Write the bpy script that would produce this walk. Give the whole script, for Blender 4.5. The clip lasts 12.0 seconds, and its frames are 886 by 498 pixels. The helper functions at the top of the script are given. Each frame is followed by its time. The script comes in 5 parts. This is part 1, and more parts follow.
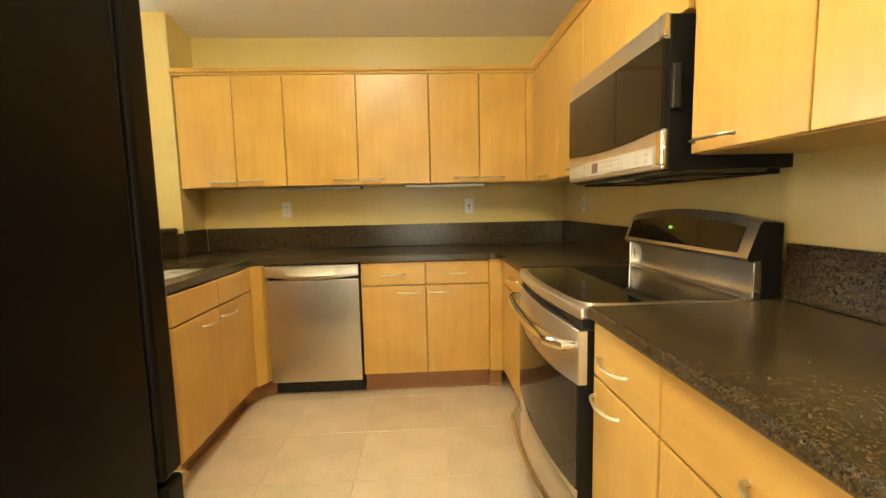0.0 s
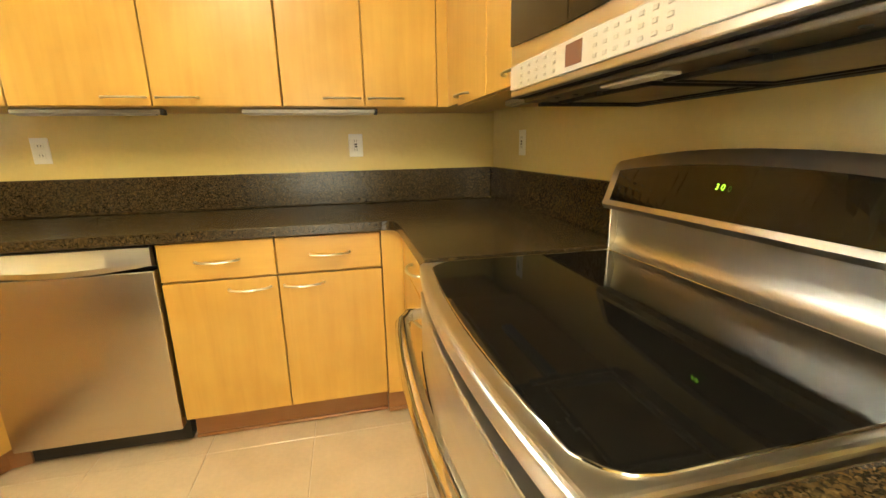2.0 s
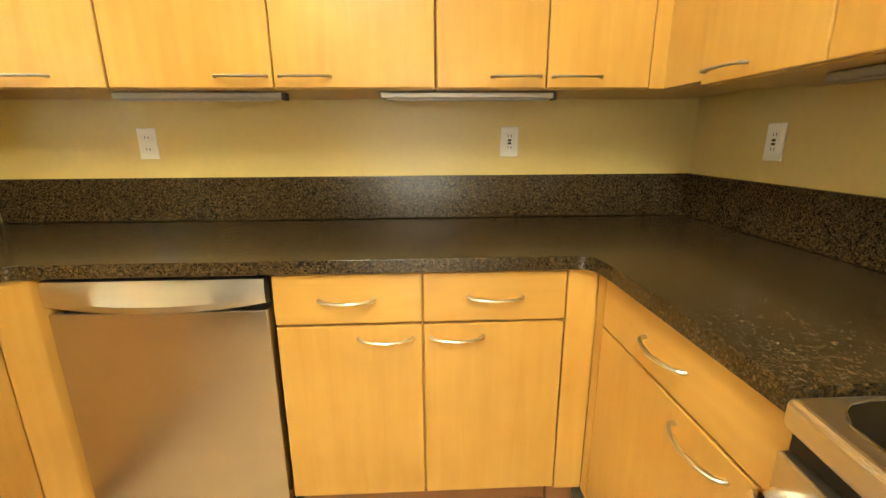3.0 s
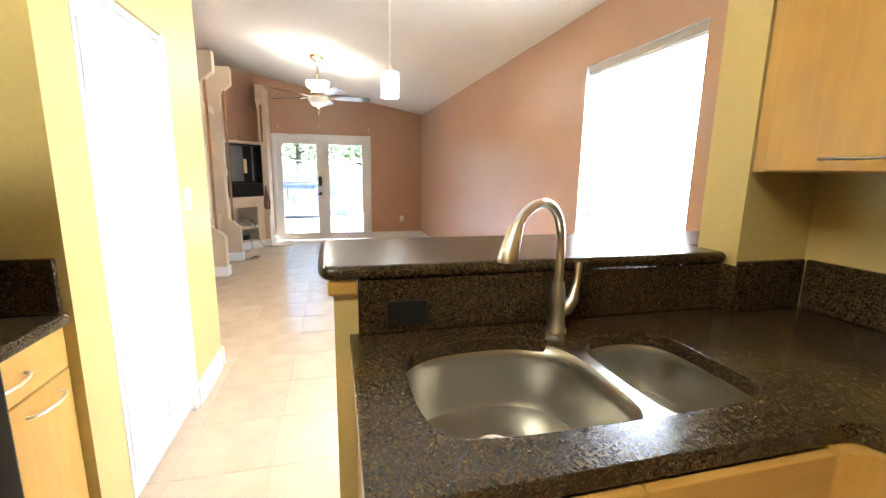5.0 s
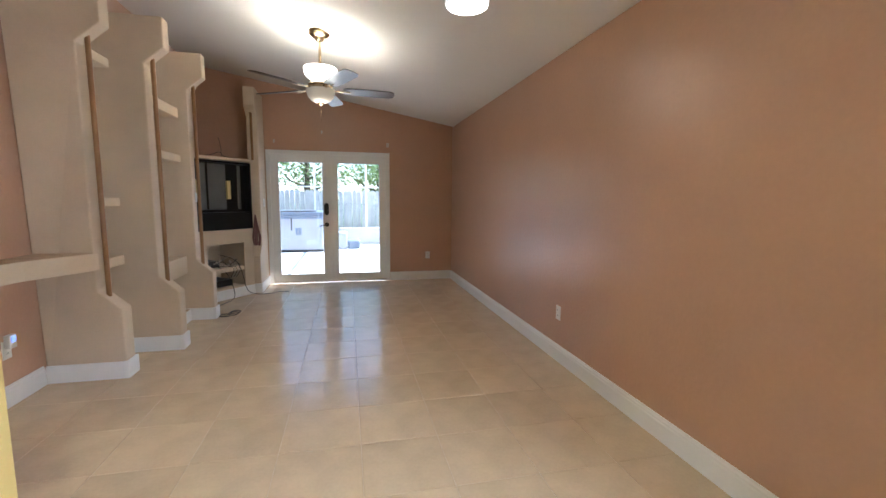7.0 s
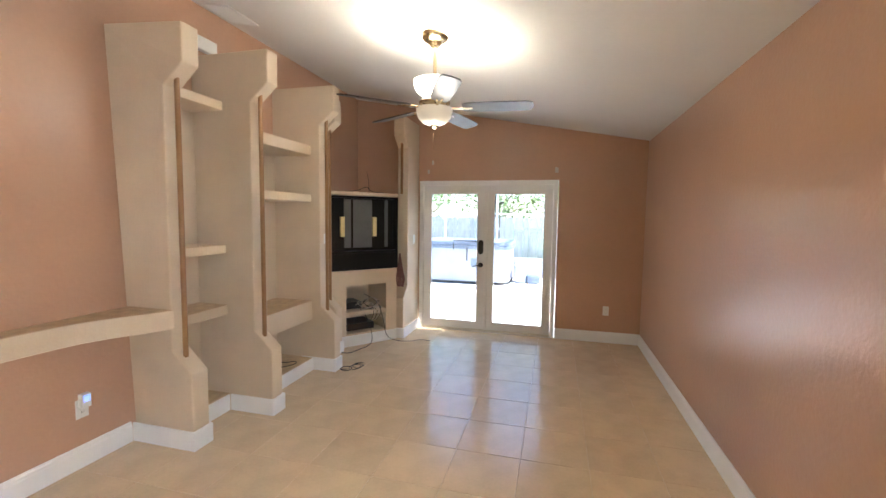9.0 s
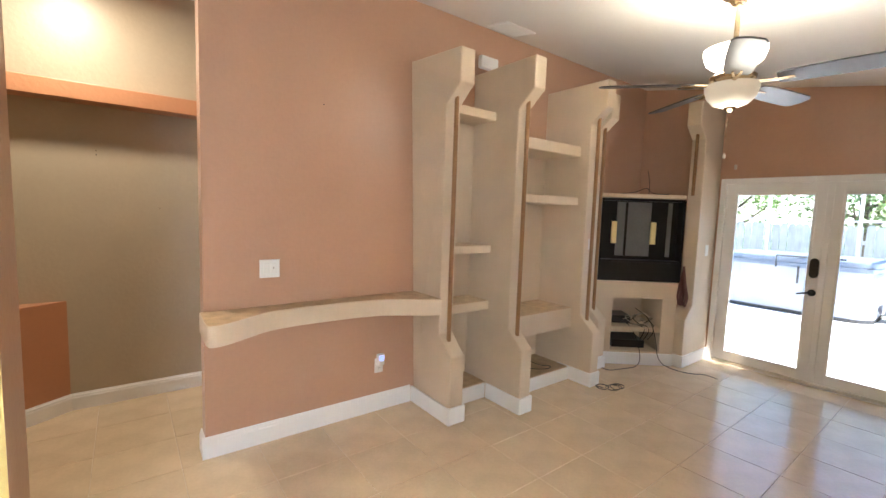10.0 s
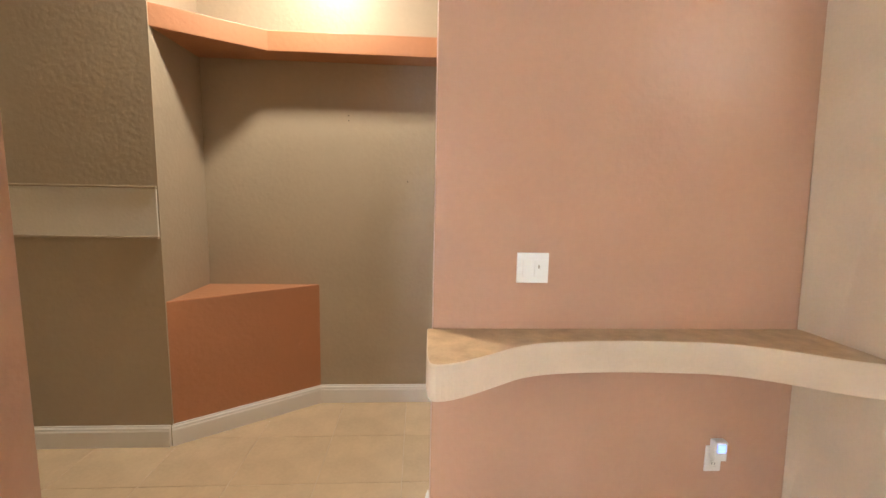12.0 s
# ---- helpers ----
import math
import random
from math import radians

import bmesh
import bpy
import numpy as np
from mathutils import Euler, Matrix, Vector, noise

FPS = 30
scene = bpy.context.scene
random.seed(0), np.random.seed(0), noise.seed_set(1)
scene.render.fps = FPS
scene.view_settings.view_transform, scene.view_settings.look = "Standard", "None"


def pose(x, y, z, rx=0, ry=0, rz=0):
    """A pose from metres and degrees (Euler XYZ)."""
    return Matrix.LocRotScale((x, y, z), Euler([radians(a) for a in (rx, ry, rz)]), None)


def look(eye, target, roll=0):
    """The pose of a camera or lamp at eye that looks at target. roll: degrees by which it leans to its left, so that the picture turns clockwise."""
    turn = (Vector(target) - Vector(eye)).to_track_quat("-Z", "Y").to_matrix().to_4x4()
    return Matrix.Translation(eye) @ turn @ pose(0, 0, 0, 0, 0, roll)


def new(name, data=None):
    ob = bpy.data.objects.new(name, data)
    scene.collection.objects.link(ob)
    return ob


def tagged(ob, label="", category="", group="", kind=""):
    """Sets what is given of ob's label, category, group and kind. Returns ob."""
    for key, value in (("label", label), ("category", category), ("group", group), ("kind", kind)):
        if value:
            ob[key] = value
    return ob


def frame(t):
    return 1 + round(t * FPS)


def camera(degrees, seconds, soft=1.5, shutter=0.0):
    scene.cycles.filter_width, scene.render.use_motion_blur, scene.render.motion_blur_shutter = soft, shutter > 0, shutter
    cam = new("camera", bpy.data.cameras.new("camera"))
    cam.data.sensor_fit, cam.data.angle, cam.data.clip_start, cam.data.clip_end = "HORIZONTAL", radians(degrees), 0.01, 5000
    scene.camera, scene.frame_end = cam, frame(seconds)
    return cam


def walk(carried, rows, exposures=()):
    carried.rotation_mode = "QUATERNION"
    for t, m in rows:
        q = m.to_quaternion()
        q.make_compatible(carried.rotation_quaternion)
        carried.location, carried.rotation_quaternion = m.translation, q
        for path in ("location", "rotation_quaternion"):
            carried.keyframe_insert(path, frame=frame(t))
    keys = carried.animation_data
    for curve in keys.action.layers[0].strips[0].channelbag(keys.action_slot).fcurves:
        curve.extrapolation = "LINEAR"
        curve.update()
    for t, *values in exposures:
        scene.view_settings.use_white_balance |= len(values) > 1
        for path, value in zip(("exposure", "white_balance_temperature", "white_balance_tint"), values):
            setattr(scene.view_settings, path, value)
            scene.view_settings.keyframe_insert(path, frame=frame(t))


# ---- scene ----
cam = camera(92.8, 12.0)
PATH = [
    (0, (-1.119, -3.311, 1.234), (-1.032, -1.324, 1.03), -1.3),
    (0.5, (-0.997, -2.905, 1.221), (-0.715, -0.937, 0.999), -1.4),
    (1, (-0.926, -2.694, 1.216), (-0.561, -0.755, 0.886), -1.5),
    (1.5, (-0.864, -2.513, 1.225), (-0.453, -0.601, 0.806), -1.3),
    (2, (-0.827, -2.331, 1.214), (-0.401, -0.434, 0.742), -1.1),
    (2.5, (-0.882, -2.066, 1.21), (-0.468, -0.178, 0.698), -0.9),
    (3, (-1.11, -1.734, 1.238), (-1.022, 0.2, 0.736), -0.3),
    (3.5, (-1.283, -1.571, 1.271), (-2.101, 0.189, 0.788), 0.8),
    (3.7, (-1.344, -1.544, 1.304), (-2.454, 0.044, 0.81), 0.9),
    (5.3, (-1.846, -1.613, 1.379), (-3.784, -1.247, 1.044), 1.2),
    (5.5, (-1.977, -1.633, 1.367), (-3.924, -1.306, 1.044), 1.3),
    (6, (-2.434, -1.673, 1.37), (-4.388, -1.369, 1.07), 1.2),
    (6.5, (-2.949, -1.692, 1.37), (-4.901, -1.357, 1.092), 1.1),
    (6.75, (-3.262, -1.685, 1.348), (-5.208, -1.300, 1.090), 0.85),
    (7, (-3.556, -1.545, 1.318), (-5.493, -1.106, 1.082), 0.5),
    (7.2, (-3.780, -1.499, 1.307), (-5.707, -1.012, 1.089), 0.4),
    (8.8, (-4.742, -0.955, 1.520), (-6.732, -1.098, 1.374), 0.1),
    (9, (-4.802, -0.905, 1.545), (-6.73, -1.418, 1.391), 0.8),
    (9.5, (-4.98, -0.819, 1.558), (-6.529, -2.074, 1.398), 1.5),
    (10, (-5.074, -0.8, 1.572), (-6.276, -2.389, 1.393), 1.9),
    (10.5, (-5.146, -0.866, 1.515), (-6.083, -2.623, 1.333), 2.1),
    (11, (-5.233, -1.183, 1.477), (-5.905, -3.056, 1.273), 2.2),
    (11.5, (-5.317, -1.568, 1.452), (-5.712, -3.515, 1.218), 1.8),
    (12, (-5.37, -2.046, 1.433), (-5.491, -4.026, 1.184), 1.2),
]
walk(cam, [(t, look(eye, target, roll)) for t, eye, target, roll in PATH],
     exposures=[(0, 3.18, 6550, 2), (0.5, 3.40, 6250, 2), (1.5, 3.52, 6700, 0), (2.5, 3.64, 6750, 0), (3, 3.74, 6300, 2), (3.5, 3.68, 5600, 2), (3.7, 3.68, 5600, 2), (5.3, 2.85, 5500, 8), (5.5, 2.84, 5250, 8), (6, 2.42, 5400, 8), (6.5, 2.08, 5300, 8),
                (7.2, 1.95, 5300, 8), (8.8, 2.42, 5600, 8), (9.5, 2.44, 5600, 8), (10.5, 2.44, 5850, 8), (12, 2.6, 5750, 9)])

# ---- world, sun and exposure ----
world = bpy.data.worlds.new("sky")
scene.world = world
world.use_nodes = True
wn = world.node_tree
sky = wn.nodes.new("ShaderNodeTexSky")
sky.sky_type = "NISHITA"
sky.sun_disc = False
sky.sun_elevation = radians(58)
sky.sun_rotation = radians(350)
wn.links.new(sky.outputs[0], wn.nodes["Background"].inputs[0])
wn.nodes["Background"].inputs[1].default_value = 0.15

sun = new("sun", bpy.data.lights.new("sun", "SUN"))
sun.data.energy = 5.0
sun.data.angle = radians(0.5)
sun.data.color = (1, 0.95, 0.87)
sun.matrix_world = look((-15, 6, 9.8), (-14, 0, 0))


def area_light(name, eye, target, sx, sy, power, color):
    ob = new(name, bpy.data.lights.new(name, "AREA"))
    ob.data.shape, ob.data.size, ob.data.size_y = "RECTANGLE", sx, sy
    ob.data.energy, ob.data.color = power, color
    ob.matrix_world = look(eye, target)
    return ob


def point_light(name, eye, power, color, radius=0.05):
    ob = new(name, bpy.data.lights.new(name, "POINT"))
    ob.data.energy, ob.data.color, ob.data.shadow_soft_size = power, color, radius
    ob.location = eye
    return ob


# the lamps of the rooms, with one fill light under the fan
point_light("fan_up_glow", (-7.66, -1.79, 2.465), 9.5, (1, 0.86, 0.64), 0.07)
# fill added below the dim lower bowl, for the floor and blade undersides
point_light("fan_down_fill", (-7.745, -1.765, 2.11), 0.9, (1, 0.86, 0.66), 0.08)
point_light("pendant_glow", (-4.83, -1.19, 1.893), 2.2, (1, 0.90, 0.74), 0.04)
area_light("hall_can_glow", (-4.75, -4.22, 3.09), (-4.75, -4.30, 0), 0.16, 0.16, 7.5, (1, 0.84, 0.62))


# ---- materials ----
def mat(name, base, rough=0.5, metal=0.0, var=0.08, scale=2.5, fine=70.0, bump=0.08, dist=0.002, coat=0.0, stretch=(1, 1, 1), wander=0.0):
    """A painted or plain surface: two sizes of noise on colour, roughness and relief."""
    m = bpy.data.materials.new(name)
    m.use_nodes = True
    t, b = m.node_tree, m.node_tree.nodes["Principled BSDF"]
    b.inputs["Roughness"].default_value, b.inputs["Metallic"].default_value = rough, metal
    b.inputs["Coat Weight"].default_value = coat
    b.inputs["Coat Roughness"].default_value = 0.08
    co = t.nodes.new("ShaderNodeTexCoord")
    mp = t.nodes.new("ShaderNodeMapping")
    mp.inputs["Scale"].default_value = stretch
    t.links.new(co.outputs["Object"], mp.inputs[0])
    big, small = t.nodes.new("ShaderNodeTexNoise"), t.nodes.new("ShaderNodeTexNoise")
    for n, s, d in ((big, scale, 4), (small, fine, 3)):
        n.inputs["Scale"].default_value, n.inputs["Detail"].default_value = s, d
        t.links.new(mp.outputs[0], n.inputs["Vector"])
    add = t.nodes.new("ShaderNodeMath")
    add.operation = "MULTIPLY_ADD"
    t.links.new(small.outputs["Fac"], add.inputs[0])
    add.inputs[1].default_value = 0.35
    t.links.new(big.outputs["Fac"], add.inputs[2])
    val = add.outputs[0]
    if wander:
        info = t.nodes.new("ShaderNodeObjectInfo")
        add2 = t.nodes.new("ShaderNodeMath")
        add2.operation = "MULTIPLY_ADD"
        t.links.new(info.outputs["Random"], add2.inputs[0])
        add2.inputs[1].default_value = wander
        t.links.new(val, add2.inputs[2])
        val = add2.outputs[0]
    ramp = t.nodes.new("ShaderNodeValToRGB")
    ramp.color_ramp.elements[0].position, ramp.color_ramp.elements[1].position = 0.4, 0.95 + wander
    ramp.color_ramp.elements[0].color = (*[min(1, c * (1 - var)) for c in base], 1)
    ramp.color_ramp.elements[1].color = (*[min(1, c * (1 + var)) for c in base], 1)
    t.links.new(val, ramp.inputs[0])
    t.links.new(ramp.outputs[0], b.inputs["Base Color"])
    if bump:
        bp = t.nodes.new("ShaderNodeBump")
        bp.inputs["Strength"].default_value, bp.inputs["Distance"].default_value = bump, dist
        t.links.new(small.outputs["Fac"], bp.inputs["Height"])
        t.links.new(bp.outputs[0], b.inputs["Normal"])
    return m


def wall_paint(name, base, rough=0.45, var=0.07):
    """Rolled paint over an orange-peel plaster."""
    m = mat(name, base, rough, var=var, scale=1.3, fine=38, bump=0.40, dist=0.0045)
    return m


def wood(name, a, b_, rough=0.32, axis=2):
    """Pale figured veneer, the grain along one axis, each piece a little different."""
    m = bpy.data.materials.new(name)
    m.use_nodes = True
    t, b = m.node_tree, m.node_tree.nodes["Principled BSDF"]
    b.inputs["Roughness"].default_value = rough
    b.inputs["Coat Weight"].default_value, b.inputs["Coat Roughness"].default_value = 0.12, 0.25
    co, info = t.nodes.new("ShaderNodeTexCoord"), t.nodes.new("ShaderNodeObjectInfo")
    off = t.nodes.new("ShaderNodeVectorMath")
    off.operation = "ADD"
    t.links.new(co.outputs["Object"], off.inputs[0])
    mul = t.nodes.new("ShaderNodeMath")
    mul.operation = "MULTIPLY"
    t.links.new(info.outputs["Random"], mul.inputs[0])
    mul.inputs[1].default_value = 9.0
    t.links.new(mul.outputs[0], off.inputs[1])
    mp = t.nodes.new("ShaderNodeMapping")
    s = [22.0, 22.0, 22.0]
    s[axis] = 1.6
    mp.inputs["Scale"].default_value = s
    t.links.new(off.outputs[0], mp.inputs[0])
    g, blotch = t.nodes.new("ShaderNodeTexNoise"), t.nodes.new("ShaderNodeTexNoise")
    g.inputs["Scale"].default_value, g.inputs["Detail"].default_value, g.inputs["Distortion"].default_value = 1.6, 6, 0.6
    blotch.inputs["Scale"].default_value, blotch.inputs["Detail"].default_value = 3.2, 3
    t.links.new(mp.outputs[0], g.inputs["Vector"])
    t.links.new(off.outputs[0], blotch.inputs["Vector"])
    mix = t.nodes.new("ShaderNodeMath")
    mix.operation = "MULTIPLY_ADD"
    t.links.new(g.outputs["Fac"], mix.inputs[0])
    mix.inputs[1].default_value = 0.35
    half = t.nodes.new("ShaderNodeMath")
    half.operation = "MULTIPLY"
    half.inputs[1].default_value = 0.65
    t.links.new(blotch.outputs["Fac"], half.inputs[0])
    t.links.new(half.outputs[0], mix.inputs[2])
    r = t.nodes.new("ShaderNodeValToRGB")
    r.color_ramp.elements[0].position, r.color_ramp.elements[1].position = 0.36, 0.68
    r.color_ramp.elements[0].color, r.color_ramp.elements[1].color = (*a, 1), (*b_, 1)
    t.links.new(mix.outputs[0], r.inputs[0])
    t.links.new(r.outputs[0], b.inputs["Base Color"])
    bp = t.nodes.new("ShaderNodeBump")
    bp.inputs["Strength"].default_value, bp.inputs["Distance"].default_value = 0.06, 0.001
    t.links.new(g.outputs["Fac"], bp.inputs["Height"])
    t.links.new(bp.outputs[0], b.inputs["Normal"])
    return m


def granite(name):
    """Polished brown stone: dark ground with packed golden, rust and grey grains of two sizes."""
    m = bpy.data.materials.new(name)
    m.use_nodes = True
    t, b = m.node_tree, m.node_tree.nodes["Principled BSDF"]
    b.inputs["Roughness"].default_value = 0.22
    b.inputs["Specular IOR Level"].default_value = 0.40
    co = t.nodes.new("ShaderNodeTexCoord")
    warp = t.nodes.new("ShaderNodeTexNoise")
    warp.inputs["Scale"].default_value, warp.inputs["Detail"].default_value = 90, 2
    t.links.new(co.outputs["Object"], warp.inputs["Vector"])
    sc = t.nodes.new("ShaderNodeVectorMath")
    sc.operation = "SCALE"
    sc.inputs["Scale"].default_value = 0.006
    t.links.new(warp.outputs["Color"], sc.inputs[0])
    pos = t.nodes.new("ShaderNodeVectorMath")
    pos.operation = "ADD"
    t.links.new(co.outputs["Object"], pos.inputs[0])
    t.links.new(sc.outputs[0], pos.inputs[1])
    layers = []
    for scale, stops in ((190, ((0.0, (0.014, 0.010, 0.006)), (0.34, (0.034, 0.022, 0.010)), (0.60, (0.066, 0.041, 0.017)), (0.83, (0.128, 0.078, 0.029)), (0.95, (0.062, 0.054, 0.042)))),
                         (390, ((0.0, (0.012, 0.009, 0.006)), (0.38, (0.048, 0.031, 0.013)), (0.72, (0.100, 0.063, 0.025)), (0.94, (0.145, 0.100, 0.050))))):
        v = t.nodes.new("ShaderNodeTexVoronoi")
        v.inputs["Scale"].default_value = scale
        t.links.new(pos.outputs[0], v.inputs["Vector"])
        sep = t.nodes.new("ShaderNodeSeparateColor")
        t.links.new(v.outputs["Color"], sep.inputs[0])
        r = t.nodes.new("ShaderNodeValToRGB")
        r.color_ramp.interpolation = "CONSTANT"
        e = r.color_ramp.elements
        e[0].position, e[0].color = stops[0][0], (*stops[0][1], 1)
        e[1].position, e[1].color = stops[-1][0], (*stops[-1][1], 1)
        for p, c in stops[1:-1]:
            e.new(p).color = (*c, 1)
        t.links.new(sep.outputs[0], r.inputs[0])
        layers.append(r.outputs[0])
    cloud = t.nodes.new("ShaderNodeTexNoise")
    cloud.inputs["Scale"].default_value, cloud.inputs["Detail"].default_value = 22, 4
    t.links.new(co.outputs["Object"], cloud.inputs["Vector"])
    mix = t.nodes.new("ShaderNodeMix")
    mix.data_type = "RGBA"
    t.links.new(cloud.outputs["Fac"], mix.inputs["Factor"])
    t.links.new(layers[0], mix.inputs["A"])
    t.links.new(layers[1], mix.inputs["B"])
    t.links.new(mix.outputs["Result"], b.inputs["Base Color"])
    return m


def glass(name, rough=0.0, tint=(1, 1, 1)):
    m = bpy.data.materials.new(name)
    m.use_nodes = True
    b = m.node_tree.nodes["Principled BSDF"]
    b.inputs["Transmission Weight"].default_value, b.inputs["Roughness"].default_value = 1, rough
    b.inputs["Base Color"].default_value, b.inputs["IOR"].default_value = (*tint, 1), 1.45
    return m


def glow(name, color, strength, base=(0.8, 0.8, 0.8)):
    m = bpy.data.materials.new(name)
    m.use_nodes = True
    b = m.node_tree.nodes["Principled BSDF"]
    b.inputs["Base Color"].default_value = (*base, 1)
    b.inputs["Roughness"].default_value = 0.35
    b.inputs["Emission Color"].default_value, b.inputs["Emission Strength"].default_value = (*color, 1), strength
    return m


YELLOW = wall_paint("yellow_paint", (0.64, 0.495, 0.185), 0.32)
PEACH = wall_paint("terracotta_paint", (0.50, 0.298, 0.188), 0.31)
TAUPE = wall_paint("olive_taupe_paint", (0.42, 0.345, 0.245), 0.4)
ORANGE = wall_paint("burnt_orange_paint", (0.47, 0.215, 0.105), 0.4)
CEIL = wall_paint("ceiling_white", (0.80, 0.77, 0.72), 0.8, 0.03)
CREAM = mat("cream_stucco", (0.63, 0.505, 0.355), 0.6, var=0.08, scale=3, fine=90, bump=0.25, dist=0.003)
CREAMTOP = mat("tan_plaster_top", (0.50, 0.35, 0.20), 0.55, var=0.22, scale=14, fine=120, bump=0.2, dist=0.002)
WHITE = mat("white_gloss_paint", (0.82, 0.81, 0.79), 0.32, var=0.03, scale=4, fine=60, bump=0.03)
PLATE = mat("white_plastic", (0.80, 0.79, 0.75), 0.3, var=0.02, bump=0.0)
MAPLE = wood("maple_veneer", (0.545, 0.300, 0.060), (0.655, 0.390, 0.090))
MAPLEH = wood("maple_veneer_cross", (0.545, 0.300, 0.060), (0.655, 0.390, 0.090), axis=0)
MAPLEY = wood("maple_veneer_long", (0.545, 0.300, 0.060), (0.655, 0.390, 0.090), axis=1)
# the same grain in a darker, redder tone for the toe boards
TOE = wood("darker_toe_wood", (0.30, 0.13, 0.045), (0.40, 0.19, 0.07), axis=0)
POLE = wood("bronze_brown_pole", (0.22, 0.105, 0.035), (0.34, 0.175, 0.06), 0.3)
GRANITE = granite("brown_granite")
STEEL = mat("brushed_steel", (0.66, 0.62, 0.55), 0.33, 1.0, var=0.04, scale=1, fine=9, bump=0.015, dist=0.0004, stretch=(2, 2, 60))
STEELDW = mat("brushed_steel_door", (0.62, 0.56, 0.46), 0.27, 1.0, var=0.03, scale=1, fine=9, bump=0.01, dist=0.0004, stretch=(2, 2, 60))
_b = STEELDW.node_tree.nodes["Principled BSDF"]
_tan = STEELDW.node_tree.nodes.new("ShaderNodeTangent")
_tan.direction_type, _tan.axis = "RADIAL", "Z"
_b.inputs["Anisotropic"].default_value, _b.inputs["Anisotropic Rotation"].default_value = 0.8, 0.0
STEELDW.node_tree.links.new(_tan.outputs[0], _b.inputs["Tangent"])
STEELH = mat("brushed_steel_cross", (0.60, 0.555, 0.48), 0.33, 1.0, var=0.02, scale=2, fine=9, bump=0.0, stretch=(2, 2, 40))
SINK = mat("satin_sink_steel", (0.52, 0.50, 0.45), 0.32, 1.0, var=0.08, scale=3, fine=40, bump=0.03, dist=0.0005)
NICKEL = mat("satin_nickel", (0.72, 0.68, 0.60), 0.28, 1.0, var=0.04, bump=0.0)
CHROME = mat("polished_chrome", (0.75, 0.72, 0.66), 0.12, 1.0, var=0.03, bump=0.0)
BRASS = mat("antique_nickel_brass", (0.52, 0.40, 0.24), 0.25, 1.0, var=0.06, bump=0.0)
TVGREY = mat("dull_grey_panel", (0.13, 0.13, 0.12), 0.35, var=0.2, scale=3, fine=40, bump=0.02)
BRASSY = mat("pale_yellow_bracket", (0.80, 0.66, 0.30), 0.4, var=0.08, bump=0.0)
BLACKGLASS = mat("black_glass", (0.008, 0.007, 0.006), 0.04, var=0.1, bump=0.0)
BLACKGLASS.node_tree.nodes["Principled BSDF"].inputs["Specular IOR Level"].default_value = 0.32
BLACK = mat("black_enamel", (0.016, 0.014, 0.013), 0.28, var=0.15, scale=6, fine=150, bump=0.04)
FRIDGE = mat("dark_bronze_enamel", (0.004, 0.0033, 0.003), 0.34, var=0.2, scale=4, fine=220, bump=0.1, dist=0.0006)
FRIDGE.node_tree.nodes["Principled BSDF"].inputs["Specular IOR Level"].default_value = 0.12
STRIP = mat("dull_aluminium", (0.40, 0.37, 0.33), 0.4, 0.7, var=0.05, bump=0.0)
RUBBER = mat("black_rubber", (0.02, 0.02, 0.02), 0.6, var=0.1, bump=0.0)
BLACKMATT = mat("black_painted_metal", (0.010, 0.009, 0.008), 0.5, var=0.15, scale=6, fine=150, bump=0.03)
BLACKMATT.node_tree.nodes["Principled BSDF"].inputs["Specular IOR Level"].default_value = 0.2
FILTER = mat("worn_mesh_filter", (0.26, 0.19, 0.10), 0.4, 0.7, var=0.35, scale=9, fine=260, bump=0.5, dist=0.002)
FROST = mat("frosted_lens", (0.55, 0.50, 0.40), 0.35, var=0.05, bump=0.0)
GREASE = mat("greasy_filter_metal", (0.085, 0.065, 0.035), 0.4, 0.5, var=0.4, scale=14, fine=120, bump=0.2)
PANELWHITE = mat("pale_control_plastic", (0.52, 0.47, 0.40), 0.3, var=0.03, bump=0.0)
GREYINK = mat("grey_print", (0.44, 0.39, 0.32), 0.5, var=0.05, bump=0.0)
BLADE = wood("dark_walnut_blade", (0.050, 0.040, 0.036), (0.085, 0.070, 0.065), 0.35, axis=0)
TILE = mat("beige_ceramic_tile", (0.615, 0.475, 0.315), 0.21, var=0.13, scale=5, fine=55, bump=0.06, dist=0.0015, wander=0.22)
GROUT = mat("pale_grout", (0.64, 0.52, 0.375), 0.7, var=0.08, scale=8, fine=140, bump=0.1)
GLASS = glass("clear_glass")
BOWL = glow("lit_frosted_bowl", (1, 0.86, 0.64), 2.2)
BOWLDIM = glow("frosted_alabaster_bowl", (1, 0.87, 0.68), 0.035, (0.75, 0.68, 0.55))
PENDANTG = glow("lit_opal_cylinder", (1, 0.93, 0.835), 0.22, (0.8, 0.78, 0.72))
PENDANTB = glow("lit_bulb", (1, 0.90, 0.72), 4)
LED = glow("green_digits", (0.45, 1.0, 0.05), 0.2, (0, 0, 0))
BLUELED = glow("blue_night_light", (0.12, 0.22, 1.0), 0.5, (0.4, 0.4, 0.8))
AMBER = glow("amber_display", (0.5, 0.2, 0.12), 0.012, (0.12, 0.05, 0.03))


# ---- mesh helpers ----
def link_mesh(name, bm, materials, smooth=False):
    me = bpy.data.meshes.new(name)
    bm.normal_update()
    bm.to_mesh(me)
    bm.free()
    for m in materials if isinstance(materials, (list, tuple)) else [materials]:
        me.materials.append(m)
    if smooth:
        for p in me.polygons:
            p.use_smooth = True
        me.set_sharp_from_angle(angle=radians(38))
    return me


